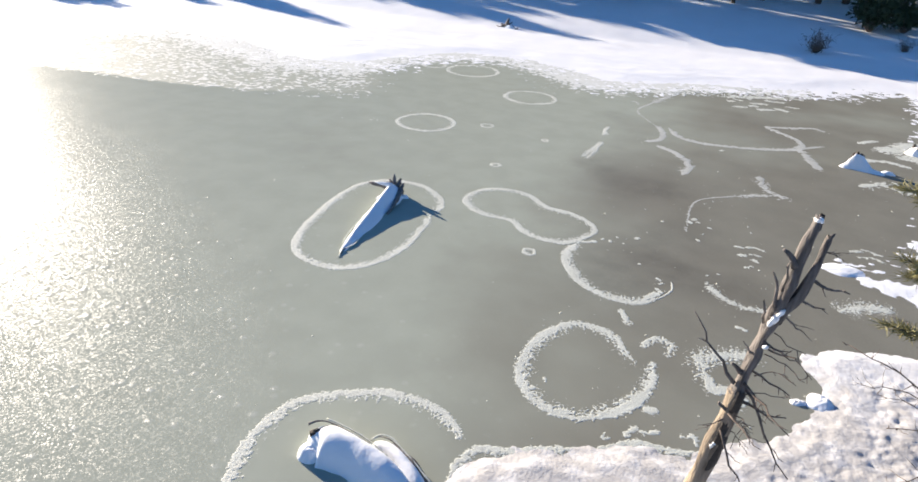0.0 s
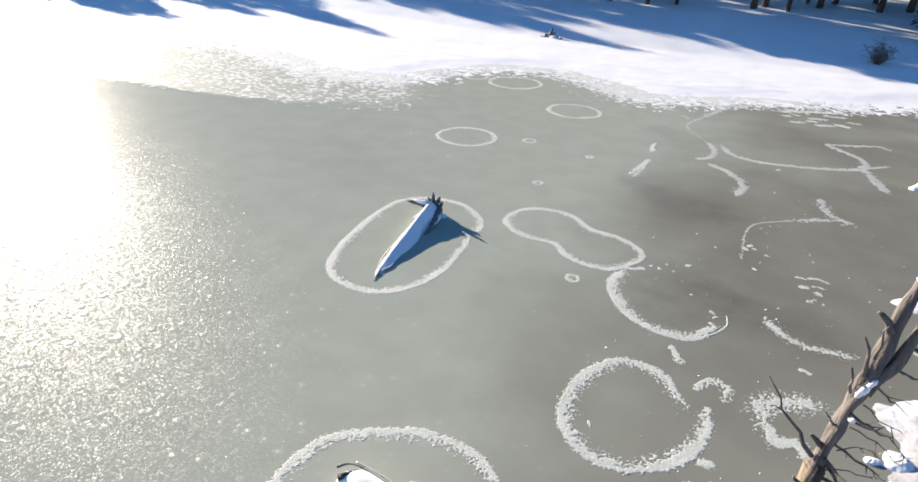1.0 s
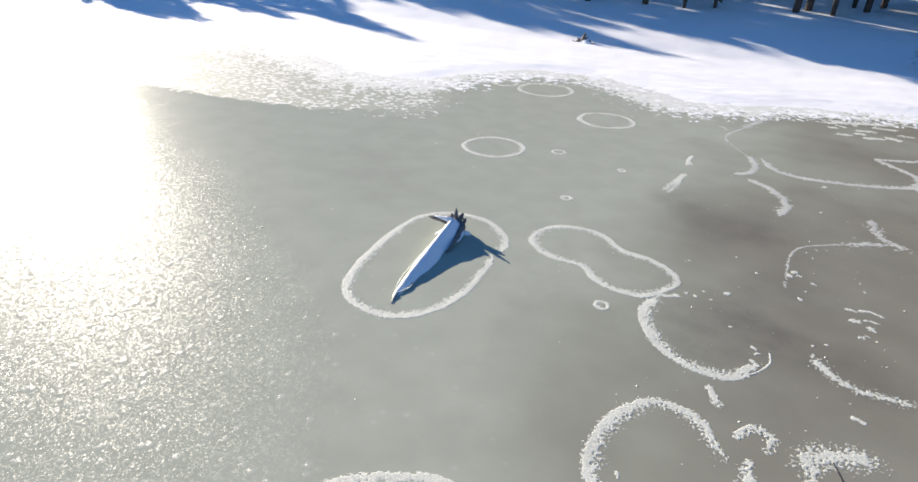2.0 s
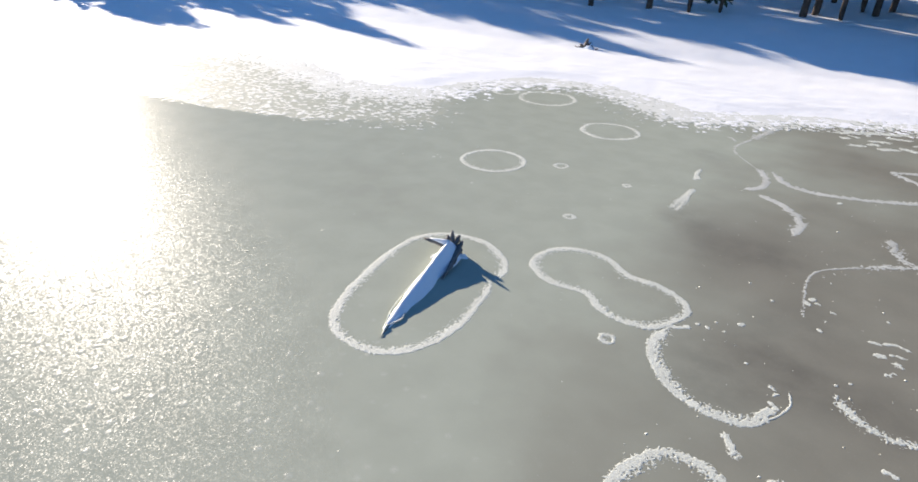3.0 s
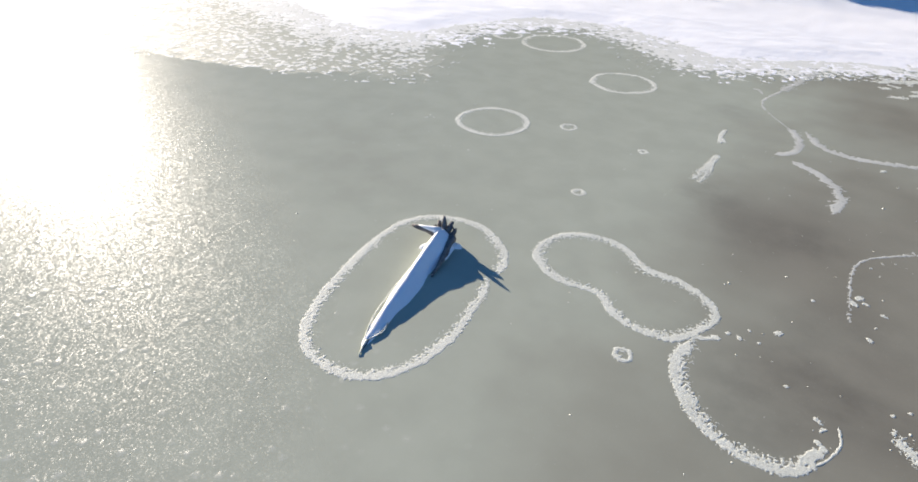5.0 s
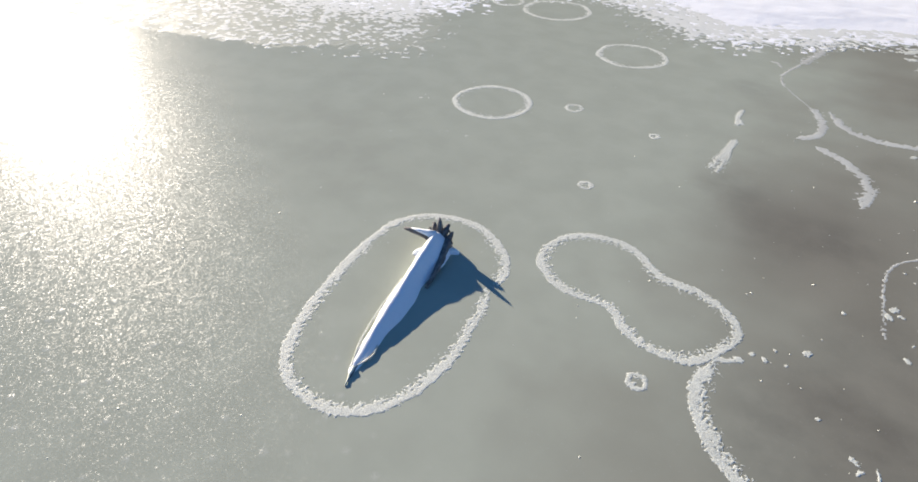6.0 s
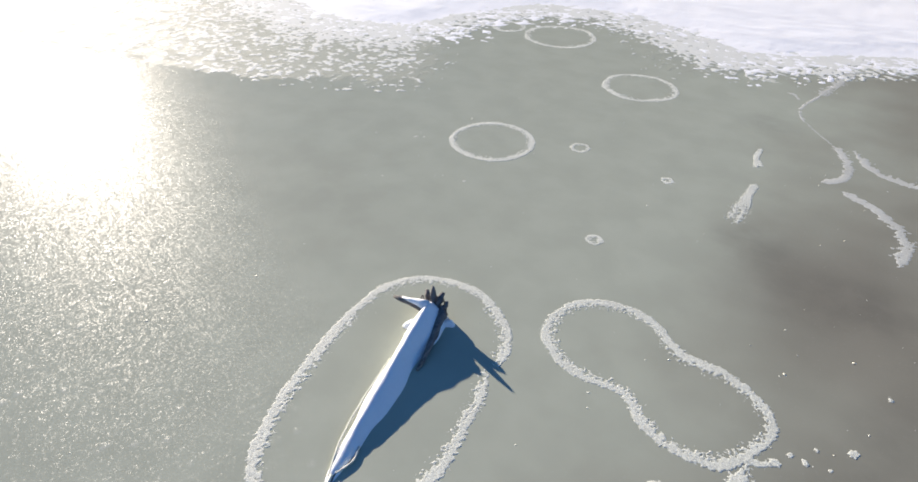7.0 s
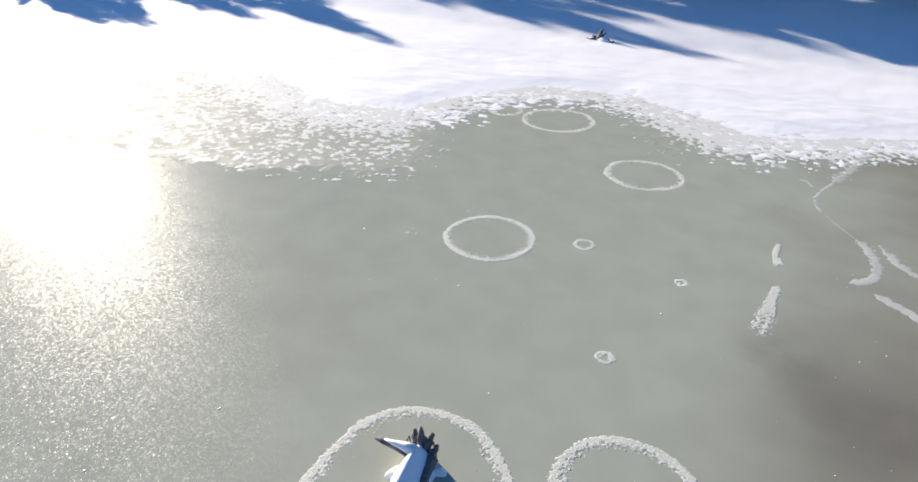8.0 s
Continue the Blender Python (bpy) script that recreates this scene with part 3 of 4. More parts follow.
frost_thing("frost_vein", "long forked vein of white frost on brownish ice", "frost vein",
            [([(2.3, 24.6), (2.86, 23.61), (3.8, 23.37), (5.17, 23.74), (6.43, 24.34), (6.91, 24.94), (6.83, 25.83), (6.31, 26.48), (5.75, 27.09)], False, 0.28),
             ([(5.75, 27.09), (6.6, 27.5), (7.5, 28.0), (7.94, 27.7)], False, 0.24), ([(6.85, 24.6), (7.13, 23.45), (7.34, 22.6)], False, 0.34),
             ([(6.9, 24.75), (7.66, 25.55)], False, 0.18)], "frost veins", seed=32, fray=0.65, crumbs=0.4, cell=0.04)
frost_thing("frost_vein", "curved tail of white frost on the ice", "frost vein", [([(2.15, 22.15), (2.87, 21.61), (3.36, 20.8), (3.28, 19.6)], False, 0.29)], "frost veins", seed=33, fray=0.65, crumbs=0.4, cell=0.035)
frost_thing("frost_vein", "hooked vein of frost with a crumbly tail", "frost vein",
            [([(5.5, 20.8), (5.62, 19.9), (5.85, 19.4), (6.2, 19.3)], False, 0.26), ([(5.85, 19.35), (5.3, 18.95), (4.9, 18.65)], False, 0.16), ([(4.9, 18.65), (3.99, 17.87), (3.74, 17.04), (3.76, 15.45)], False, 0.05)],
            "frost veins", seed=34, cell=0.03, crumbs=0.9)
frost_thing("frost_mark", "short feather of frost on the ice", "frost mark", [([(0.36, 21.4), (0.28, 20.7), (0.2, 20.1), (0.12, 19.6)], False, 0.2), ([(0.3, 20.9), (0.34, 20.2), (0.28, 19.5)], False, 0.18)], BITS, seed=35)
frost_thing("frost_mark", "small fleck of frost on the ice", "frost mark", [([(0.2, 23.4), (0.16, 22.9), (0.24, 22.3)], False, 0.14), ([(0.2, 22.7), (0.34, 22.4)], False, 0.16)], BITS, seed=36)
frost_thing("frost_mark", "short straight bar of frost on the ice", "frost mark", [([(2.93, 11.1), (3.04, 10.9), (3.16, 10.68)], False, 0.12)], BITS, seed=37, cell=0.02)
frost_thing("frost_patch", "crumbly streak of frost near the shore", "frost patch",
            [([(4.4, 13.0), (4.7, 12.62), (5.1, 12.4), (5.45, 12.42), (5.9, 12.5)], False, 0.17)], "frost patches by the shore", seed=38, crumbs=0.9)
FLAKES = [("thin flake of frost on the ice by the shore", 0.02, [(5.03, 15.2, 0.22, 0.1), (5.3, 15.32, 0.28, 0.09), (5.52, 15.3, 0.16, 0.08), (5.1, 14.78, 0.18, 0.15), (5.38, 14.95, 0.24, 0.1),
                                                                     (5.36, 14.63, 0.14, 0.12), (5.2, 14.2, 0.12, 0.1), (5.3, 14.3, 0.08, 0.06), (5.13, 11.55, 0.2, 0.1), (7.65, 16.45, 0.3, 0.12),
                                                                     (7.95, 16.6, 0.26, 0.1), (8.13, 16.5, 0.22, 0.1), (7.77, 16.15, 0.26, 0.12), (8.05, 16.2, 0.3, 0.1), (3.88, 8.5, 0.2, 0.14)]),
          ("flat flake of snow on the ice by the far shore", 0.04, [(4.3, 30.85, 0.3, 0.25), (4.75, 29.95, 0.5, 0.3), (4.95, 31.9, 0.45, 0.25), (5.5, 31.1, 0.7, 0.3), (6.2, 32.0, 0.8, 0.3), (6.45, 30.5, 0.55, 0.35),
                                                                  (5.8, 30.1, 0.7, 0.32), (7.2, 33.2, 0.6, 0.3), (-0.41, 28.8, 0.4, 0.35), (5.3, 30.5, 0.4, 0.3), (4.6, 31.3, 0.4, 0.22), (6.9, 31.3, 0.5, 0.25)])]
for label, cell, flakes in FLAKES:
    for k, (x, y, long, wide) in enumerate(flakes):
        a = 0.5 * math.sin(k * 2.3)
        frost_thing("frost_flake", label, "frost", [([(x - long / 2, y - a * long / 2), (x, y + 0.03), (x + long / 2, y + a * long / 2)], False, wide)], "flakes of frost on the ice", seed=100 + k, cell=cell, crumbs=0.2)
frost_thing("frost_patch", "white frost patch with a ragged rim", "frost patch",
            [([(4.4, 10.12), (4.65, 10.38), (5.0, 10.6), (5.3, 10.7)], False, 0.36), ([(4.45, 10.05), (4.6, 10.05)], False, 0.24)], "frost patches by the shore", seed=40)
frost_thing("frost_patch", "thin lacy frost near the dead tree", "frost patch",
            [([(4.55, 9.85), (4.75, 9.5), (5.05, 9.6), (5.2, 9.3)], False, 0.24)], "frost patches by the shore", seed=41, crumbs=1.0)
frost_thing("frost_patch", "curled crumbs of frost along the snowy shore", "frost patch",
            [([(3.6, 7.75), (3.7, 8.0), (3.85, 7.98), (4.05, 8.1)], False, 0.1), ([(4.35, 8.15), (4.55, 8.25), (4.6, 8.05)], False, 0.08), ([(3.78, 8.47), (3.97, 8.48)], False, 0.13),
             ([(3.33, 7.6), (3.4, 7.64)], False, 0.12)], "frost patches by the shore", seed=42, cell=0.02)
frost_thing("frost_patch", "broken flakes of snow on the ice by the far shore", "frost patch",
            [([(3.9, 31.5), (5.2, 32.3), (6.7, 33.0)], False, 0.4)], "frost patches by the shore", seed=43, cell=0.05, crumbs=1.0)
frost_thing("frost_patch", "streaks of snow on the ice by the bank", "frost patch",
            [([(8.4, 21.6), (9.0, 22.1), (9.8, 21.7)], False, 0.3), ([(8.9, 22.2), (9.7, 22.6)], False, 0.25), ([(9.6, 26.2), (10.4, 27.0), (11.2, 28.0)], False, 0.9), ([(10.2, 25.6), (10.8, 26.2), (11.3, 26.6)], False, 0.8), ([(9.0, 26.9), (9.7, 27.6)], False, 0.25), ([(8.8, 24.6), (9.6, 24.9), (10.3, 24.6)], False, 0.3)],
            "frost patches by the shore", seed=44, cell=0.045, crumbs=1.0)
frost_thing("frost_patch", "soft streak of blown snow on the ice", "frost patch",
            [([(7.0, 13.25), (7.4, 13.6), (7.9, 13.8)], False, 0.4)], "frost patches by the shore", seed=45)

frost_thing("frost_edge", "grainy rim of refrozen frost along the snowy shore", "frost edge",
            [([(1.62, 5.9), (1.62, 6.2), (1.8, 6.58), (2.2, 6.72), (2.7, 7.04), (3.16, 7.22), (3.45, 7.43), (3.67, 7.64), (3.84, 7.74), (4.22, 7.77), (4.61, 7.93)], False, 0.15)], seed=46, crumbs=0.9)
# slush: clumps of snow frozen into the margin
SLUSH = smooth_line([(-44, 9), (-30, 15.4), (-22.8, 17.6), (-16.7, 18.7), (-13.1, 19.7), (-10.0, 21.1), (-9.0, 23), (-10.6, 26.5), (-10.6, 29), (-9, 30.5), (-6.5, 30.4),
                     (-4.6, 28.2), (-3.9, 27.0), (-2.2, 27.4), (-0.6, 28.3), (2.2, 30.4), (6, 32.6), (9, 36), (-10, 38), (-44, 30)], True, 4)
sx, sy = np.arange(-34, 8, 0.04), np.arange(15, 36, 0.04)
SX, SY = np.meshgrid(sx, sy)
to_snow = line_distance(SX, SY, SHORE, True)[0]
pond = inside(SX, SY, SHORE) | (to_snow < 2.6)
in_slush = inside(SX, SY, SLUSH)
thin = line_distance(SX, SY, SLUSH, True)[0]
# a thin frosted film with round flakes of snow on it, small and apart at the open ice, wide and close at the snow
flake = 0.55 * grain(SX * 0.85, SY, 0.15, 51) + 0.45 * grain(SX * 0.85, SY, 0.085, 53)
flake = (flake - 0.5) * 1.6 + 0.5
pads = 0.75 * grain(SX * 0.8, SY, 0.62, 54) + 0.25 * grain(SX, SY, 0.16, 55)
close = np.maximum(step(to_snow, 1.8, 0.0), ~inside(SX, SY, SHORE))
cover = 0.57 - 0.40 * close - 0.25 * (grain(SX, SY, 1.8, 52) - 0.5) + 0.34 * step(thin / (0.8 + 1.7 * step(SX, -15, -11.5)), 1.0, 0.0)
clear_of = np.hypot(SX + 10.07, SY - 29.13)
cover = cover + 0.5 * step(clear_of, 0.85, 0.65)
lump = np.maximum(flake - cover, (pads - 0.8) * step(thin, 0.5, 2.0))
film = 0.5 * step(thin / (1.0 + 1.5 * step(SX, -15, -11.5)), 0.0, 0.9) + 0.35 * grain(SX, SY, 0.2, 56, 2) + 0.15 * grain(SX, SY, 0.9, 57) - 0.42
SF = np.where(in_slush & pond, np.maximum(lump, film), -1.0)
SZ = np.where(lump > 0, np.clip(0.003 + lump * 0.035, 0.003, 0.009), np.clip(film * 0.05, -0.004, 0.003))
SZ = np.where(in_slush & pond, SZ, -0.004)
shigh = np.maximum(np.maximum(SF[:-1, :-1], SF[1:, :-1]), np.maximum(SF[:-1, 1:], SF[1:, 1:]))
slush = sheet("slush", SX, SY, SZ, shigh > 0, SLUSH_MIX)
tagged(slush, "white clumps of snow frozen into the ice margin", "slush", kind="stuff")

# crumbs of frost scattered over the ice
rng = random.Random(5)
crumb_bm = bmesh.new()
for k in range(260):
    if k % 3:
        x, y = rng.uniform(1.5, 9.0), rng.uniform(8, 24)
    else:
        x, y = rng.uniform(-9, 3), rng.uniform(5, 24)
    r = rng.uniform(0.008, 0.022) if rng.random() < 0.9 else rng.uniform(0.025, 0.045)
    m = pose(x, y, 0.0, 0, 0, rng.uniform(0, 360)) @ Matrix.Diagonal((r, r * rng.uniform(0.5, 1), 0.0025, 1))
    bmesh.ops.create_icosphere(crumb_bm, subdivisions=1, radius=1, matrix=m)
tagged(part("frost_crumbs", crumb_bm, FROST), "tiny crumbs of frost strewn over the ice", "frost", kind="stuff")


# ---- things on the pond ----
def thing(name, at, label, category, group=""):
    ob = new(name)
    ob.location = at
    ob.empty_display_size = 0.2
    return tagged(ob, label, category, group)


def under(ob, parent):
    """Puts a mesh built in the place's own metres under its thing."""
    ob.parent = parent
    ob.matrix_parent_inverse = Matrix.Translation(parent.location).inverted()
    return ob


def piece(name, bm, mat, parent, label=""):
    return under(part(name, bm, mat, None, label), parent)


def ridge(name, crest, h, back, front, seed, lumps=0.025, n_bend=6, round_front=1.7, taper=0.0, round_back=2.5):
    """A drift of snow along a crest: steep on one side, a long slope on the other."""
    line = smooth_line(crest, False, n_bend)
    n, half = len(line), 14
    tops = np.interp(np.linspace(0, 1, n), np.linspace(0, 1, len(h)), h)
    slim = (tops / tops.max()) ** taper
    v = np.linspace(-1, 1, half * 2 + 1)
    X, Y, Z = np.zeros((n, len(v))), np.zeros((n, len(v))), np.zeros((n, len(v)))
    for i, p in enumerate(line):
        way = (line[min(i + 1, n - 1)] - line[max(i - 1, 0)]).normalized()
        off = Vector((-way.y, way.x, 0))
        end = math.sqrt(max(0.0, 1 - abs(2 * i / (n - 1) - 1) ** 4))
        w = slim[i] * np.where(v > 0, back, front) * (0.35 + 0.65 * end) * (1 + 0.3 * (grain(np.array(i * 0.2), np.array(seed), 1, seed) - 0.5))
        X[i], Y[i] = p.x + off.x * v * w, p.y + off.y * v * w
        Z[i] = -0.03 + (tops[i] * end + 0.03) * np.clip(np.where(v > 0, 1 - np.abs(v) ** round_back, 1 - np.abs(v) ** round_front), 0, 1)
    Z += lumps * (grain(X, Y, 0.22, seed, 2) - 0.5) * (Z > 0.02)
    return sheet(name, X, Y, Z, np.ones((n - 1, len(v) - 1), bool), SNOW)


def big_log():
    log = thing("fallen_log", (-3.4, 12.0, 0), "fallen log capped with snow, its dark roots in the air", "log")
    # the half-sunk trunk shows on the shaded side under its cap
    axis = [(-3.02, 10.22, 0.0), (-3.1, 10.6, 0.0), (-3.2, 11.2, 0.01), (-3.28, 11.8, 0.03), (-3.36, 12.35, 0.03), (-3.46, 12.85, 0.06), (-3.54, 13.3, 0.1), (-3.6, 13.74, 0.17)]
    piece("trunk", tube(bmesh.new(), smooth_line(axis, False, 3), list(np.interp(np.linspace(0, 1, 22), [0, 0.1, 0.55, 0.8, 1], [0.012, 0.025, 0.04, 0.065, 0.1])), 16, 0.3, 2, 1, 0.03), LOG_WOOD, log, "dark wet bark")
    crest = [(-3.08, 10.32), (-3.18, 10.75), (-3.28, 11.3), (-3.4, 11.95), (-3.51, 12.6), (-3.59, 13.15), (-3.64, 13.55), (-3.66, 13.8)]
    under(ridge("snow_cap", crest, [0.035, 0.06, 0.115, 0.165, 0.215, 0.30, 0.37, 0.41], 0.2, 0.38, 5, 0.03, 8, 1.5, 0.3, 2.0), log)["label"] = "smooth wind-packed snow"
    # a thin frosted lip along the lit edge, and the split tail
    lip_line = [(-3.12, 10.42, 0.02), (-3.29, 10.8, 0.03), (-3.41, 11.2, 0.03), (-3.5, 11.62, 0.03), (-3.57, 12.05, 0.035), (-3.63, 12.45, 0.04)]
    flank = [(-3.41, 13.66, 0.16), (-3.29, 13.17, 0.1), (-3.2, 12.8, 0.06), (-3.16, 12.5, 0.01)]
    piece("bark_strip", tube(bmesh.new(), smooth_line(flank, False, 5), list(np.linspace(0.075, 0.025, 16)), 10, 0.6, 14), LOG_WOOD, log, "dark torn bark on the shaded flank")
    piece("frost_lip", tube(bmesh.new(), smooth_line(lip_line, False, 5), [0.016] * 26, 6, 0.5, 11), FROST, log)
    piece("tail_splinter", tube(bmesh.new(), smooth_line([(-3.06, 10.98, 0.02), (-2.99, 10.76, 0.022), (-3.07, 10.5, 0.02)], False, 5), [0.013] * 11, 7, 0.4, 12), FROST, log, "pale frosted edge of split wood")
    piece("tail_splinter", tube(bmesh.new(), bend((-3.1, 10.45, 0.02), (-2.98, 10.12, 0.01), 5, 0, 13, 0.03), [0.03, 0.024, 0.018, 0.014, 0.01, 0.006], 7, 0.4, 13), FROST, log)
    stub = bend((-3.65, 13.7, 0.1), (-3.7, 13.8, 0.52), 5, 0, 41, 0.03)
    piece("root", tube(bmesh.new(), stub, [0.09, 0.08, 0.065, 0.055, 0.045, 0.02], 10, 0.4, 3, 1, 0.02), LOG_WOOD, log)
    for k, (a, b, r) in enumerate([((-3.56, 13.68, 0.1), (-3.54, 13.86, 0.4), 0.065), ((-3.5, 13.62, 0.05), (-3.4, 13.78, 0.33), 0.055), ((-3.66, 13.72, 0.08), (-3.68, 13.9, 0.22), 0.1), ((-3.74, 13.72, 0.12), (-3.86, 13.86, 0.3), 0.06),
                                   ((-3.52, 13.64, 0.04), (-3.36, 13.66, 0.1), 0.07)]):
        piece("root", tube(bmesh.new(), bend(a, b, 5, 0, 40 + k, 0.07), [r, r * 0.97, r * 0.9, r * 0.85, r * 0.75, r * 0.5], 9, 0.5, k, 1, 0.015), LOG_WOOD, log)
    for k, (a, b, c) in enumerate([((-3.56, 13.74, 0.28), (-3.5, 13.8, 0.33), (-3.44, 13.76, 0.2)), ((-3.48, 13.7, 0.22), (-3.42, 13.75, 0.28), (-3.38, 13.7, 0.14)), ((-3.78, 13.64, 0.22), (-3.86, 13.72, 0.3), (-3.88, 13.66, 0.2))]):
        piece("rootlet", tube(bmesh.new(), smooth_line([a, b, c], False, 5), [0.012] * 11, 6, 0.3, k), LOG_WOOD, log)
    side = [(-3.66, 13.55, 0.22), (-3.82, 13.53, 0.25), (-3.97, 13.5, 0.26), (-4.12, 13.48, 0.27), (-4.27, 13.46, 0.28)]
    piece("root", tube(bmesh.new(), side, [0.1, 0.07, 0.05, 0.055, 0.03], 8, 0.4, 9), LOG_WOOD, log)
    piece("snow_ridge", tube(bmesh.new(), [(p[0], p[1], p[2] + 0.05) for p in side[:4]], [0.11, 0.07, 0.045, 0.015], 8, 0.2, 4, 0.8), SNOW, log)
    under(mound("snow_heap", -3.8, 13.3, 0.16, 0.1, 0.1, 60, 3, z0=-0.02), log)
    under(mound("snow_heap", -3.3, 13.62, 0.15, 0.1, 0.1, 20, 4, z0=-0.02), log)
    return log


big_log()


def near_logs():
    """Two half-sunk logs under snow, close to the shore."""
    a = thing("snowy_log", (0.2, 5.55, 0), "weathered log under a thick bolster of snow", "log", "logs by the shore")
    top = [(-0.43, 5.66, 0.29), (-0.24, 5.79, 0.31), (0.13, 5.78, 0.3), (0.47, 5.73, 0.29), (0.83, 5.63, 0.26), (1.3, 5.42, 0.16)]
    piece("trunk", tube(bmesh.new(), [(x + 0.07, y - 0.07, z - 0.1) for x, y, z in top], [0.05, 0.09, 0.1, 0.1, 0.1, 0.07], 12, 0.35, 21, 1, 0.03), BARK_DARK, a)
    piece("bark_edge", tube(bmesh.new(), smooth_line(top[:5], False, 5), list(np.interp(np.linspace(0, 1, 21), [0, 0.2, 1], [0.022, 0.01, 0.01])), 8, 0.7, 24, 1, 0.03), LOG_WOOD, a, "dark torn edge of bark")
    piece("frost_lip", tube(bmesh.new(), smooth_line([(x, y + 0.04, z + 0.01) for x, y, z in top[1:5]], False, 6), [0.012] * 19, 6, 0.6, 25), FROST, a, "pale frosted wood")
    under(ridge("snow_cap", [(-0.42, 5.61), (-0.14, 5.7), (0.2, 5.68), (0.6, 5.62), (1.0, 5.52), (1.45, 5.34)], [0.3, 0.36, 0.38, 0.37, 0.32], 0.15, 0.4, 31, 0.03, 8, 2.1, 0.0, 2.6), a)
    under(mound("snow_heap", -0.25, 5.46, 0.2, 0.2, 0.17, -10, 12, z0=-0.02), a)
    b = thing("snowy_log", (0.9, 5.9, 0), "short log with a domed snow cap beside a longer one", "log", "logs by the shore")
    piece("trunk", tube(bmesh.new(), [(0.52, 5.86, 0.06), (0.75, 5.9, 0.08), (1.08, 5.78, 0.06), (1.5, 5.55, 0.02)], [0.1, 0.13, 0.13, 0.09], 12, 0.3, 23), BARK_GREY, b)
    rim = [(0.5, 5.74, 0.12), (0.43, 5.86, 0.16), (0.5, 5.98, 0.18), (0.66, 6.01, 0.18), (0.84, 5.94, 0.17), (1.2, 5.77, 0.14), (1.5, 5.62, 0.1)]
    piece("bark_edge", tube(bmesh.new(), smooth_line(rim, False, 5), [0.007] * 31, 8, 0.7, 26), LOG_WOOD, b, "frosted grey edge of bark")
    piece("frost_lip", tube(bmesh.new(), smooth_line([(x + 0.005, y + 0.025, z + 0.012) for x, y, z in rim[1:]], False, 5), [0.014] * 26, 6, 0.6, 27), FROST, b, "pale frosted wood")
    under(ridge("snow_cap", [(0.45, 5.82), (0.7, 5.87), (1.06, 5.73), (1.5, 5.48)], [0.22, 0.25, 0.24], 0.17, 0.2, 33, 0.02, 8, 2.2, 0.0, 2.2), b)


near_logs()


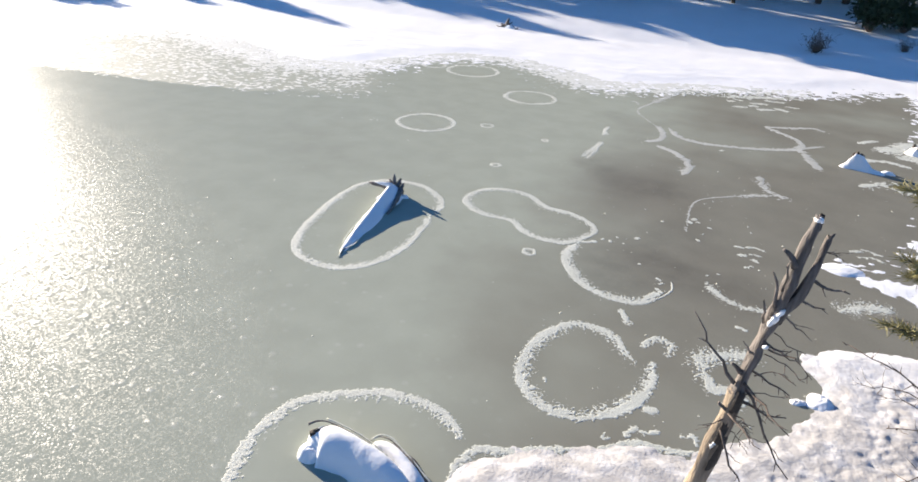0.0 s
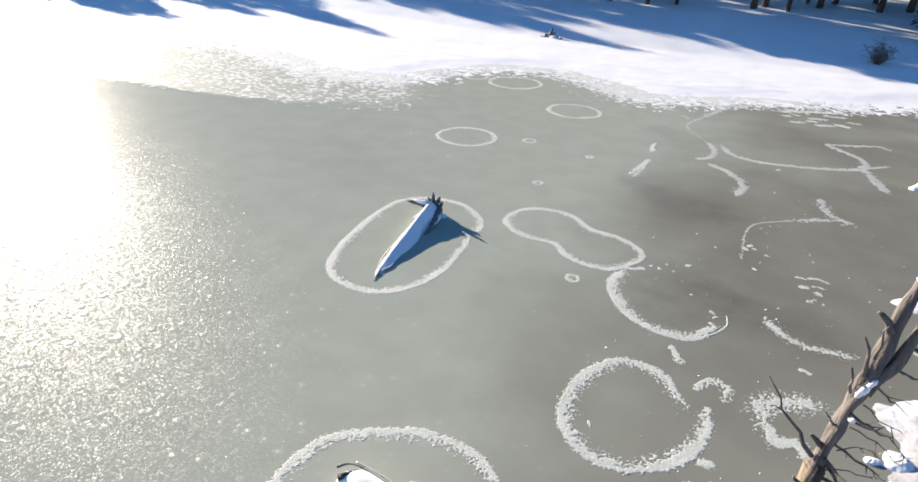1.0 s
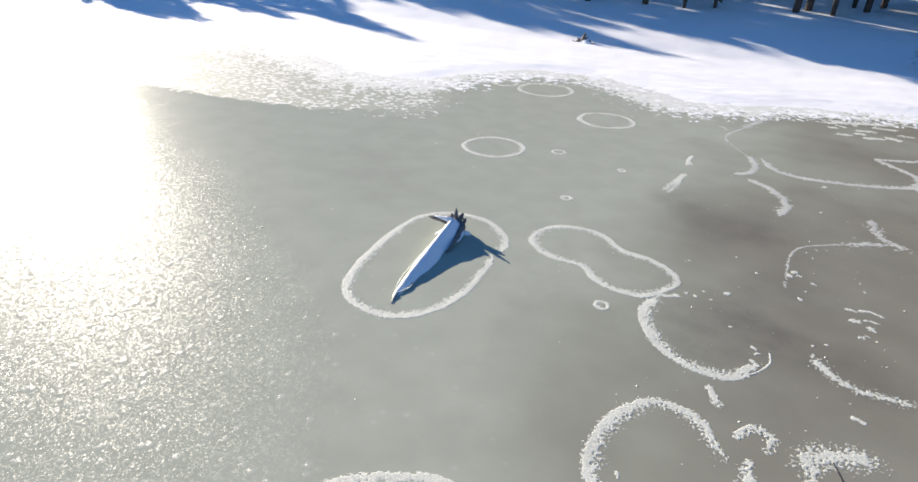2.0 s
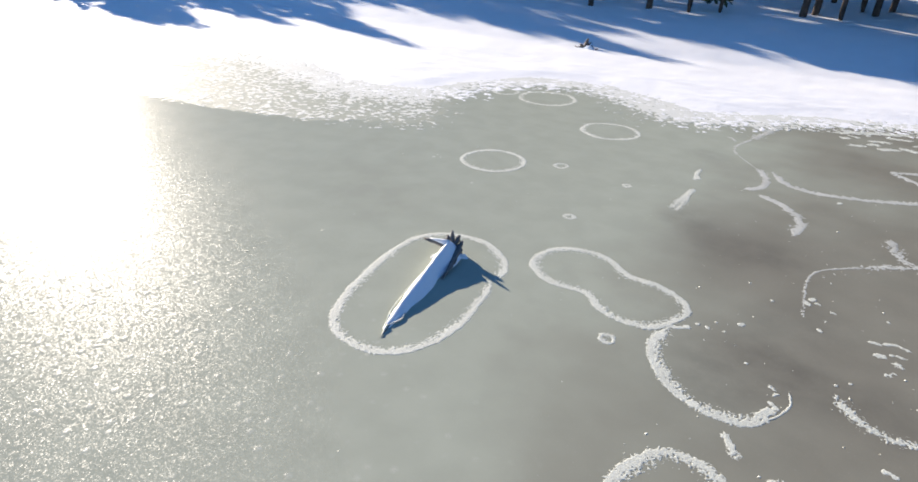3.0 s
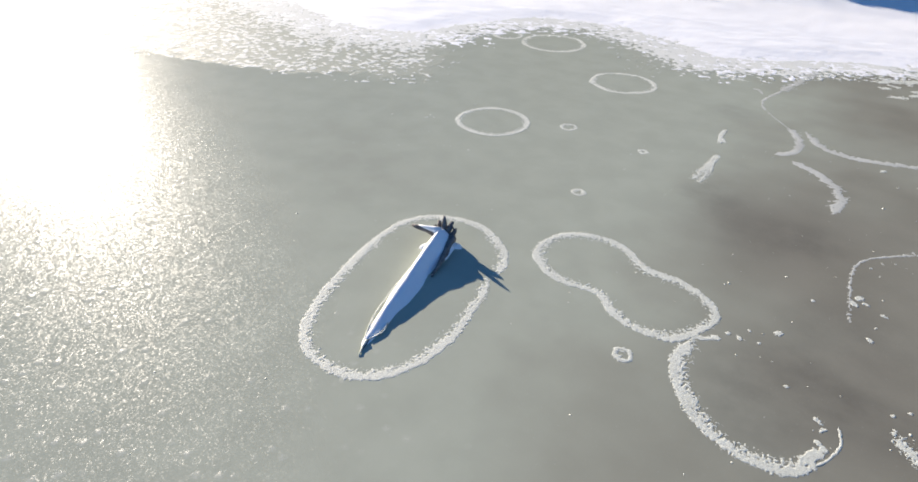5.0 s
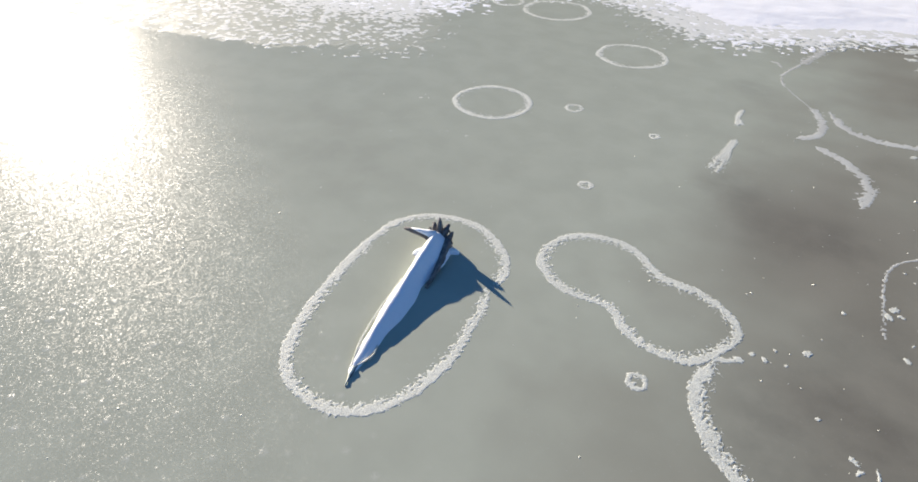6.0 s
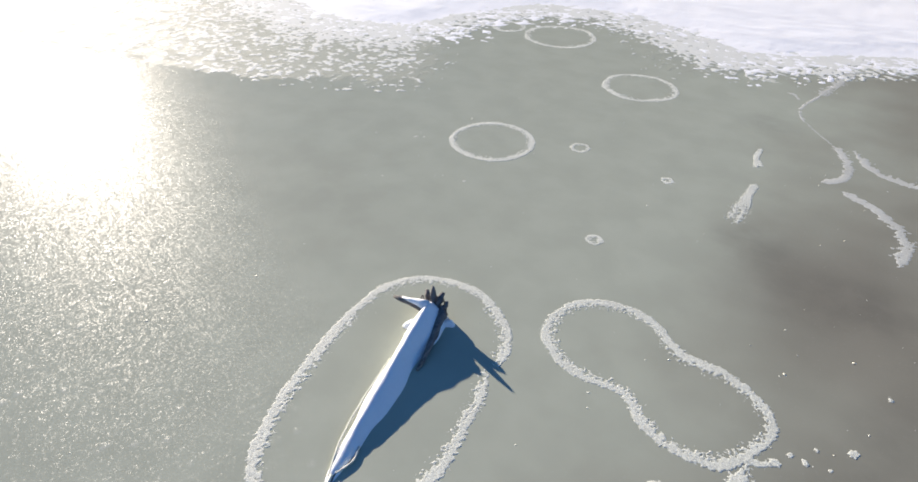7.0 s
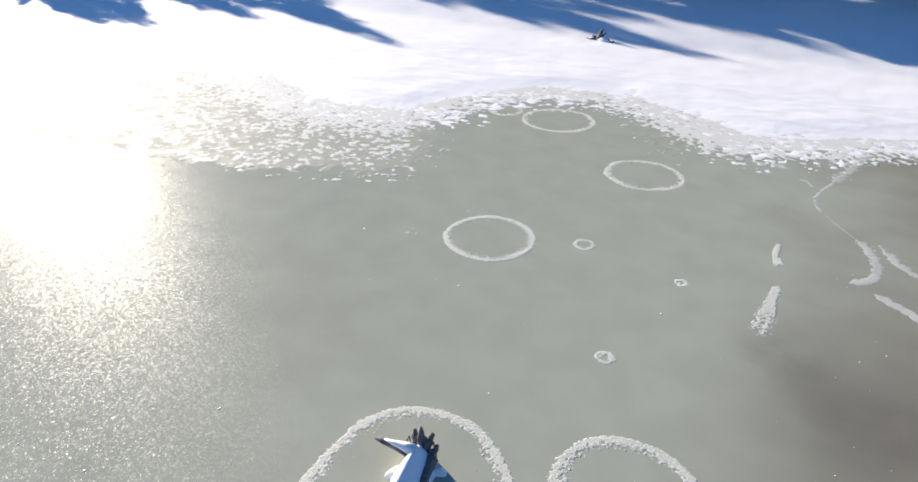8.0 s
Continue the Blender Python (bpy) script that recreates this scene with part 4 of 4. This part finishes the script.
def dead_tree():
    """A standing dead tree with a broken fork."""
    t = thing("dead_tree", (4.5, 6.62, 0.1), "standing dead tree, bare tan wood below and a grey broken fork", "dead tree")
    piece("trunk", tube(bmesh.new(), smooth_line([(4.44, 6.6, -0.1), (4.5, 6.6, 0.7), (4.58, 6.6, 1.7), (4.61, 6.62, 2.25)], False, 5), list(np.linspace(0.128, 0.082, 16)), 14, 0.4, 3), BARK_TAN, t, "bare tan wood with flakes of bark")
    piece("upper_trunk", tube(bmesh.new(), smooth_line([(4.61, 6.62, 2.2), (4.65, 6.63, 2.75), (4.7, 6.64, 3.3), (4.74, 6.68, 3.75), (4.775, 6.72, 4.27)], False, 5),
                              list(np.interp(np.linspace(0, 1, 21), [0, 0.35, 0.5, 1], [0.078, 0.052, 0.064, 0.04])), 12, 0.7, 5, 1, 0.09), BARK_GREY, t)
    piece("fork", tube(bmesh.new(), smooth_line([(4.71, 6.63, 3.2), (4.84, 6.66, 3.5), (4.9, 6.72, 3.85), (4.92, 6.78, 4.12)], False, 4), list(np.linspace(0.06, 0.026, 13)), 10, 0.6, 6, 1, 0.06), BARK_GREY, t)
    for k, (p, q, r) in enumerate([((4.7, 6.55, 3.2), (4.75, 6.56, 3.38), 0.024), ((4.66, 6.54, 3.16), (4.68, 6.53, 3.3), 0.025), ((4.68, 6.55, 2.9), (4.72, 6.53, 2.93), 0.022), ((4.76, 6.7, 4.27), (4.8, 6.72, 4.31), 0.04), ((4.53, 6.5, 1.45), (4.54, 6.49, 1.56), 0.02)]):
        piece("snow_clot", tube(bmesh.new(), bend(p, q, 4, 0, 900 + k, 0.12), [r * 0.5, r, r * 0.85, r, r * 0.4], 8, 0.6, k), SNOW, t)
    for k, (p, q, r) in enumerate([((4.72, 6.66, 3.8), (4.6, 6.62, 3.98), 0.035), ((4.66, 6.6, 3.35), (4.56, 6.55, 3.75), 0.018), ((4.62, 6.6, 3.15), (4.55, 6.56, 3.4), 0.016), ((4.58, 6.6, 2.5), (4.46, 6.56, 2.62), 0.03),
                                   ((4.93, 6.78, 4.08), (4.95, 6.79, 4.15), 0.024), ((4.79, 6.72, 4.2), (4.81, 6.73, 4.31), 0.022), ((4.55, 6.55, 2.0), (4.45, 6.5, 2.12), 0.022)]):
        piece("broken_stub", tube(bmesh.new(), bend(p, q, 4, 0, 940 + k, 0.08), [r, r * 0.9, r * 0.8, r * 0.7, r * 0.45], 7, 0.5, k, 1, 0.02), BARK_GREY, t)
    twigs = [((4.55, 6.58, 2.35), (4.02, 6.5, 3.1), 0.022), ((4.64, 6.6, 2.75), (4.5, 6.5, 2.95), 0.016), ((4.68, 6.6, 3.55), (4.64, 6.5, 3.95), 0.016),
             ((4.88, 6.7, 3.7), (5.25, 6.75, 3.6), 0.02), ((4.8, 6.65, 3.5), (5.1, 6.68, 3.42), 0.014), ((4.74, 6.62, 3.3), (5.0, 6.62, 3.15), 0.014), ((4.9, 6.75, 4.0), (5.06, 6.8, 3.97), 0.01),
             ((4.66, 6.6, 2.95), (5.0, 6.4, 2.95), 0.016), ((4.66, 6.6, 2.9), (5.05, 6.7, 2.75), 0.014), ((4.62, 6.6, 2.6), (5.08, 6.5, 2.45), 0.016), ((4.62, 6.58, 2.4), (5.05, 6.1, 2.3), 0.018),
             ((4.6, 6.55, 2.2), (5.1, 6.55, 2.1), 0.02), ((4.63, 6.6, 2.35), (5.3, 6.35, 1.55), 0.018), ((4.56, 6.5, 1.75), (4.95, 6.2, 1.2), 0.016), ((4.55, 6.5, 1.9), (4.36, 6.3, 1.9), 0.01),
             ((4.58, 6.5, 2.0), (4.9, 6.1, 2.0), 0.012)]
    for k, (a, b, r) in enumerate(twigs):
        line = bend(a, b, 6, 0.02, 70 + k, 0.05)
        bm = tube(bmesh.new(), line, list(np.linspace(r, r * 0.3, 7)), 6, 0.3, k)
        for j in (2, 3, 4, 5) if k > 2 else (4,):
            way = (Vector(b) - Vector(a)).normalized()
            q = Vector((rng.uniform(-1, 1), rng.uniform(-1, 1), rng.uniform(-1, 0.6)))
            tip = line[j] + (way * 0.5 + q * 0.6) * rng.uniform(0.08, 0.24)
            tube(bm, bend(line[j], tip, 3, 0, k * 9 + j, 0.08), [r * 0.4, r * 0.33, r * 0.25, r * 0.15], 5, 0.2, j)
        piece("branch", bm, BARK_GREY if k < 7 else TWIG, t)
    # dark plates of bark that still cling to the lower trunk
    for k, (z, tall_by, a0, a1) in enumerate([(1.1, 0.6, -80, 40), (1.5, 0.35, -112, -50), (2.0, 0.3, -100, -30)]):
        bm, rows = bmesh.new(), []
        for i in range(7):
            h = z + tall_by * i / 6
            ring = []
            for j in range(7):
                edge = 0.14 * (noise.noise(Vector((i * 0.9, k * 5.1, j * 0.2))) if j in (0, 6) else 0)
                a = radians(a0 + (a1 - a0) * j / 6) + edge * 2
                r = 0.137 - 0.021 * h + (0.012 if 0 < j < 6 and 0 < i < 6 else -0.012) + 0.012 * noise.noise(Vector((i * 0.8, j * 0.8, k)))
                ring.append(bm.verts.new((4.445 + 0.075 * h + r * math.cos(a), 6.6 + r * math.sin(a), h + (0.05 * noise.noise(Vector((j * 1.1, k, i * 0.3))) if i in (0, 6) else 0))))
            rows.append(ring)
        for a, b in zip(rows, rows[1:]):
            for j in range(6):
                bm.faces.new((a[j], a[j + 1], b[j + 1], b[j]))
        piece("bark_plate", bm, BARK_DARK, t, "dark clinging bark")
    # thin pale twigs that hang and curl on the open side
    fine = random.Random(31)
    for k in range(9):
        z = fine.uniform(1.7, 3.1)
        x = 4.5 + 0.06 * z
        end = Vector((x + fine.uniform(0.15, 0.55), 6.6 + fine.uniform(-0.35, 0.1), z + fine.uniform(-0.4, 0.12)))
        line = bend((x + 0.05, 6.57, z), end, 6, -0.05, 640 + k, 0.07)
        bm = tube(bmesh.new(), line, list(np.linspace(0.007, 0.003, 7)), 5, 0.2, k)
        for j in (3, 4, 5):
            tip = line[j] + Vector((fine.uniform(-0.05, 0.16), fine.uniform(-0.12, 0.08), fine.uniform(-0.16, 0.06)))
            tube(bm, bend(line[j], tip, 3, 0, 700 + k * 5 + j, 0.1), [0.005, 0.0045, 0.004, 0.003], 4, 0, j)
        piece("twig", bm, TWIG, t)
    return t


dead_tree()


def snowy_stump(at, rx, ry, h, turn, seed, label, dark=True, sharp=1.4):
    s = thing("snowy_stump", (*at, 0), label, "stump", "snow-capped stumps")
    under(mound("snow_cap", at[0], at[1], rx, ry, h, turn, seed, sharp=sharp), s)
    if dark:
        for k in range(4):
            a = k * 1.7 + seed
            x, y = at[0] + 0.12 * math.cos(a), at[1] + 0.12 * math.sin(a)
            piece("splinter", tube(bmesh.new(), bend((x, y, h * 0.55), (x + 0.06 * math.cos(a), y + 0.06 * math.sin(a), h * 1.02), 3, 0, k, 0.05), [0.09, 0.085, 0.07, 0.04], 7, 0.5, seed + k, 1, 0.03), BARK_DARK, s)
    return s


def far_stump():
    s = thing("broken_stump", (-11.4, 43.7, 0), "dark broken stump with splayed roots in open snow", "stump")
    for k, (dx, dy, z, r) in enumerate([(0.1, 0.1, 0.75, 0.16), (-0.45, 0.1, 0.35, 0.1), (0.6, -0.15, 0.25, 0.12), (0.95, -0.35, 0.12, 0.09), (-0.7, -0.1, 0.15, 0.08), (0.25, 0.3, 0.5, 0.1)]):
        piece("root", tube(bmesh.new(), bend((-11.4, 43.7, 0.02), (-11.4 + dx * 1.05, 43.7 + dy, z * 0.9), 4, 0, 90 + k, 0.08), [r * 1.2, r * 1.1, r * 0.9, r * 0.7, r * 0.4], 7, 0.5, k, 1, 0.05), BARK_GREY, s)
    under(mound("snow_cap", -11.1, 43.55, 0.55, 0.25, 0.3, -15, 17), s)
    return s


def cone_stump():
    s = thing("snowy_stump", (8.5, 23.4, 0), "broken dark stump wrapped in a cone of snow on the ice", "stump", "snow-capped stumps")
    under(ridge("snow_cap", [(8.0, 23.4), (8.15, 23.45), (8.35, 23.5), (8.58, 23.48), (8.9, 23.35), (9.3, 23.2)], [0.05, 0.16, 0.5, 0.46, 0.13, 0.07], 0.15, 0.21, 43, 0.04, 6, 1.1), s)
    for k, (x, z) in enumerate([(8.28, 0.48), (8.38, 0.54), (8.48, 0.5), (8.58, 0.44)]):
        piece("splinter", tube(bmesh.new(), bend((x, 23.56, 0.1), (x + 0.03, 23.58, z), 3, 0, k, 0.04), [0.09, 0.085, 0.07, 0.045], 7, 0.5, 60 + k, 1, 0.03), BARK_DARK, s)
    return s


cone_stump()
snowy_stump((9.4, 23.45), 0.26, 0.13, 0.13, -10, 7, "small snow-covered snag beside a stump", False)
snowy_stump((7.25, 15.2), 0.58, 0.42, 0.075, 10, 5, "low dome of snow over a sunken stump", False, 0.9)
snowy_stump((6.35, 9.95), 0.25, 0.24, 0.11, 0, 9, "round snow-capped stump at the snowy shore", False)
snowy_stump((6.02, 9.8), 0.16, 0.1, 0.07, 30, 10, "small lump of snow at the shore", False)
snowy_stump((10.8, 26.5), 0.4, 0.3, 0.35, 10, 12, "dark stones under snow at the bank", True, 0.9)
far_stump()


# ---- trees and bushes ----
def spray(verts, faces, p, way, length, width, rng):
    """A flat tapering spray of needles as two crossed blades."""
    for k in range(2):
        s = way.cross(Vector((rng.uniform(-1, 1), rng.uniform(-1, 1), rng.uniform(-1, 1))))
        if s.length < 1e-3:
            continue
        s = s.normalized() * width
        i = len(verts)
        verts.extend([p - s * 0.4, p + s * 0.4, p + way * length * 0.6 + s, p + way * length, p + way * length * 0.6 - s])
        faces.append((i, i + 1, i + 2, i + 3, i + 4))


def from_lists(name, verts, faces, mat):
    me = bpy.data.meshes.new(name)
    me.from_pydata([tuple(v) for v in verts], [], faces)
    me.materials.append(mat)
    return new(name, me)


def pine(seed, height, clear, reach, needles):
    """A conifer: tapered trunk, whorled limbs, a ragged crown of needle sprays."""
    rng = random.Random(seed)
    tree = thing("pine_tree", (0, 0, 0), "tall dark conifer with a bare lower trunk in snow", "tree", "conifers of the far bank")
    lean = Vector((rng.uniform(-0.02, 0.02), rng.uniform(-0.02, 0.02), 0))
    line = [Vector((0, 0, z)) + lean * z + Vector((rng.uniform(-1, 1), rng.uniform(-1, 1), 0)) * 0.04 for z in np.linspace(-0.5, height, 12)]
    piece("trunk", tube(bmesh.new(), line, list(np.linspace(0.25 * height / 15, 0.03, 12)), 10, 0.2, seed), PINE_BARK, tree)
    limbs, verts, faces = bmesh.new(), [], []
    z = clear
    while z < height - 0.3:
        u = (z - clear) / (height - clear)
        size = reach * (1 - u) ** 0.75 * (0.55 + 0.45 * min(1, u * 6)) + 0.15
        for k in range(rng.choice((3, 4, 4, 5))):
            a = rng.uniform(0, 2 * math.pi)
            r = size * rng.uniform(0.55, 1.15)
            base = lean * z + Vector((0, 0, z))
            tip = base + Vector((math.cos(a) * r, math.sin(a) * r, r * rng.uniform(-0.25, 0.2)))
            arc = bend(base, tip, 4, r * 0.06, rng.randint(0, 9999), 0.04)
            tube(limbs, arc, list(np.linspace(0.02 + 0.02 * r, 0.008, 5)), 4, 0, 0)
            count = int(4 + r * 5)
            for j in range(count):
                v = 0.25 + 0.75 * (j + rng.random()) / count
                seg = min(int(v * 4), 3)
                p = arc[seg].lerp(arc[seg + 1], v * 4 - seg)
                way = ((tip - base).normalized() + Vector((rng.uniform(-1, 1), rng.uniform(-1, 1), rng.uniform(-0.6, 0.5)))).normalized()
                spray(verts, faces, p, way, rng.uniform(0.4, 0.8), rng.uniform(0.1, 0.2), rng)
        z += rng.uniform(0.3, 0.55) * (1.1 - 0.5 * u)
    piece("branchwork", limbs, PINE_BARK, tree)
    under(from_lists("crown", verts, faces, needles), tree)
    return tree


def ground_z(x, y):
    return float(bank(np.array(x), np.array(y)))


kinds = [pine(11, 15, 3.2, 2.6, NEEDLES), pine(12, 17, 4.0, 2.3, NEEDLES), pine(13, 13, 2.4, 2.4, NEEDLES), pine(14, 10, 1.2, 2.0, NEEDLES)]
reach_out = Vector((sun_way.x, sun_way.y, 0)).normalized()
placed = []
# trunks that stand in view on the far bank
for k, (x, y) in enumerate([(-16.0, 56.9), (-11.1, 57.6), (-7.7, 57.2), (-5.4, 57.8), (0.5, 58.7), (3.1, 58.4), (5.3, 60.8), (1.3, 59.6), (4.4, 62.0), (6.4, 62.8), (-20.5, 59.0), (-25, 60.5),
                            (9.5, 61), (12.8, 55.5), (14.6, 56.2), (17, 58), (20, 57), (24, 54)]):
    placed.append((x, y, k % 3, 1.0))
# the sunward wood: where the shade of each tree ends, in metres across and along the light
rng = random.Random(77)
EDGE = [(0, -78), (5.9, -72), (9, -58), (11.5, -50), (14.5, -46), (15.8, -56), (17.5, -58), (18.5, -50), (20.7, -46), (22, -51), (25, -35), (26.5, -46), (30.5, -50), (32.4, -42), (34.3, -36.5),
        (36.9, -23), (38, -30), (40.5, -25), (43.1, -17.5), (44, -19), (46, -12), (48, -7)]
tall = (15, 17, 13, 10)


def sunward(w, end, height):
    """Where a tree of that height stands, for its shade to end there."""
    rise = 2.0
    for _ in range(4):
        base = reach_out * ((height + rise) / math.tan(radians(SUN_EL)) - end) + Vector((reach_out.y, -reach_out.x, 0)) * w
        rise = ground_z(base.x, base.y)
    return base


for w, end in ((11.3, -48.5), (12.8, -46.0), (14.4, -44.0), (20.7, -43.0), (24.9, -32.0), (36.9, -20.0), (43.1, -15.5)):
    base = sunward(w, end, tall[2] * 1.05)
    placed.append((base.x, base.y, 2, 1.05))
for row, gap, back in ((0, 1.5, 0), (1, 2.2, 12), (2, 3.0, 26)):
    w = 1.0 + row
    while w < 47:
        end = float(np.interp(w, [e[0] for e in EDGE], [e[1] for e in EDGE])) + 2.0 - back - rng.uniform(0, 1.5)
        which, size = rng.randrange(3), rng.uniform(0.85, 1.05)
        base = sunward(w, end, tall[which] * size)
        placed.append((base.x, base.y, which, size))
        w += gap * rng.uniform(0.75, 1.25)
for k in range(60):
    x, y = rng.uniform(-62, 30), rng.uniform(60.5, 92)
    if reach_out.y * x - reach_out.x * y > 45 and all((x - p[0]) ** 2 + (y - p[1]) ** 2 > 4.5 for p in placed):
        placed.append((x, y, rng.randrange(4), rng.uniform(0.8, 1.1)))
for k, (x, y, which, size) in enumerate(placed):
    m = pose(x, y, ground_z(x, y) - 0.1, 0, 0, (k * 137.5) % 360)
    if k < 4:
        kinds[k].matrix_basis = m
        continue
    t = copy_thing(kinds[which], m)
    t.scale = (size, size, size)


def bush(at, size, seed, label, needles=None, twigs=26):
    rng = random.Random(seed)
    b = thing("bush", (*at, 0), label, "bush")
    z0 = ground_z(*at)
    stems, verts, faces = bmesh.new(), [], []
    for k in range(twigs):
        a, r = rng.uniform(0, 2 * math.pi), rng.uniform(0.2, 1) * size
        tip = Vector((at[0] + math.cos(a) * r, at[1] + math.sin(a) * r, z0 + size * rng.uniform(0.5, 1.3)))
        arc = bend((at[0], at[1], z0 - 0.1), tip, 4, -0.1 * size, seed * 50 + k, 0.08)
        tube(stems, arc, list(np.linspace(0.012, 0.004, 5) * (0.5 + size)), 5, 0.2, k)
        for j in range(0 if needles else 7):
            p = arc[rng.choice((1, 2, 3, 4))]
            q = Vector((rng.uniform(-1, 1), rng.uniform(-1, 1), rng.uniform(-0.5, 0.7))) * 0.4 * size
            tube(stems, bend(p, p + q, 3, 0, seed * 70 + k * 8 + j, 0.1), [0.008, 0.007, 0.006, 0.004], 4, 0.2, j)
        if needles:
            for j in range(60):
                p = arc[rng.choice((2, 3, 4))]
                way = Vector((rng.uniform(-1, 1), rng.uniform(-1, 1), rng.uniform(-0.5, 1))).normalized()
                spray(verts, faces, p + way * 0.1 * size, way, 0.2 * size, 0.022 * size, rng)
    piece("branchwork", stems, TWIG, b)
    if needles:
        under(from_lists("foliage", verts, faces, needles), b)
    return b


bush((8.8, 46.2), 1.0, 3, "dense dark leafless bush dusted with snow", None, 60)
bush((12.4, 53.0), 2.0, 5, "dark green young conifer thicket on the bank", NEEDLES, 40)
bush((14.6, 53.6), 1.8, 6, "dark green bushy conifer on the shaded bank", NEEDLES, 36)
bush((14.0, 48.5), 0.7, 8, "small dark bush on the shaded snow", None, 30)


def bank_shrub():
    """A bare shrub with a few yellow-green sprigs, leaning over the shore."""
    rng = random.Random(4)
    s = thing("bank_shrub", (8.2, 9.6, 0), "leafless shrub leaning over the snowy shore, yellow-green sprigs", "shrub")
    for k, (a, b, r) in enumerate([((8.4, 9.9, 0.2), (6.6, 10.5, 0.85), 0.02), ((8.0, 10.05, 0.4), (6.6, 9.6, 0.75), 0.012), ((8.3, 9.7, 0.2), (6.85, 9.6, 0.7), 0.012), ((8.4, 9.5, 0.2), (7.0, 9.15, 0.5), 0.016),
                                   ((8.4, 9.3, 0.2), (6.9, 8.1, 0.45), 0.016), ((8.5, 9.8, 0.2), (7.1, 10.6, 1.5), 0.016)]):
        line = bend(a, b, 8, -0.12, 300 + k, 0.03)
        bm = tube(bmesh.new(), line, list(np.linspace(r, r * 0.3, 9)), 6, 0.2, k)
        for j in range(3, 9):
            for _ in range(2):
                q = Vector((rng.uniform(-1, 0.3), rng.uniform(-1, 1), rng.uniform(-0.3, 0.6)))
                tube(bm, bend(line[j], line[j] + q * rng.uniform(0.12, 0.4), 4, 0.03, k * 40 + j, 0.06), [r * 0.4, r * 0.35, r * 0.28, r * 0.2, r * 0.12], 4, 0, 0)
        piece("branch", bm, TWIG, s)
    return s


bank_shrub()


def leaning_pine():
    """A young pine at the bank whose yellow-green boughs reach over the shore."""
    rng = random.Random(8)
    t = thing("young_pine", (7.6, 8.6, 0.2), "young pine with thin boughs of yellow-green needles", "tree")
    line = bend((7.6, 8.6, 0.0), (7.5, 8.9, 5.2), 8, 0, 12, 0.01)
    piece("trunk", tube(bmesh.new(), line, list(np.linspace(0.09, 0.02, 9)), 9, 0.2, 5), PINE_BARK, t)
    ends = [(6.12, 9.55, 3.88), (6.15, 8.8, 3.2), (6.2, 8.45, 2.5), (6.3, 9.7, 3.7), (6.35, 8.9, 3.0), (6.4, 8.6, 2.35), (6.6, 9.4, 2.8), (6.5, 8.0, 3.6), (8.5, 9.4, 3.0), (8.4, 8.0, 2.6), (8.2, 9.6, 4.0), (7.2, 7.6, 3.0), (7.0, 8.6, 4.6), (8.0, 8.4, 4.6)]
    for k, e in enumerate(ends):
        base = Vector((7.55, 8.75, e[2] - 0.35))
        arc = bend(base, e, 5, -0.05, 500 + k, 0.04)
        bough = piece("bough", tube(bmesh.new(), arc, list(np.linspace(0.022, 0.006, 6)), 6, 0.2, k), TWIG, t)
        verts, faces = [], []
        for j in range(420):
            v = rng.uniform(0.35, 1.0) * 5
            seg = min(int(v), 4)
            p = arc[seg].lerp(arc[seg + 1], v - seg)
            way = ((Vector(e) - base).normalized() * 0.7 + Vector((rng.uniform(-1, 1), rng.uniform(-1, 1), rng.uniform(-0.6, 0.8)))).normalized()
            spray(verts, faces, p, way, rng.uniform(0.1, 0.22), rng.uniform(0.003, 0.006), rng)
        needles = from_lists("foliage", verts, faces, NEEDLES_YELLOW)
        under(needles, t)
    return t


leaning_pine()
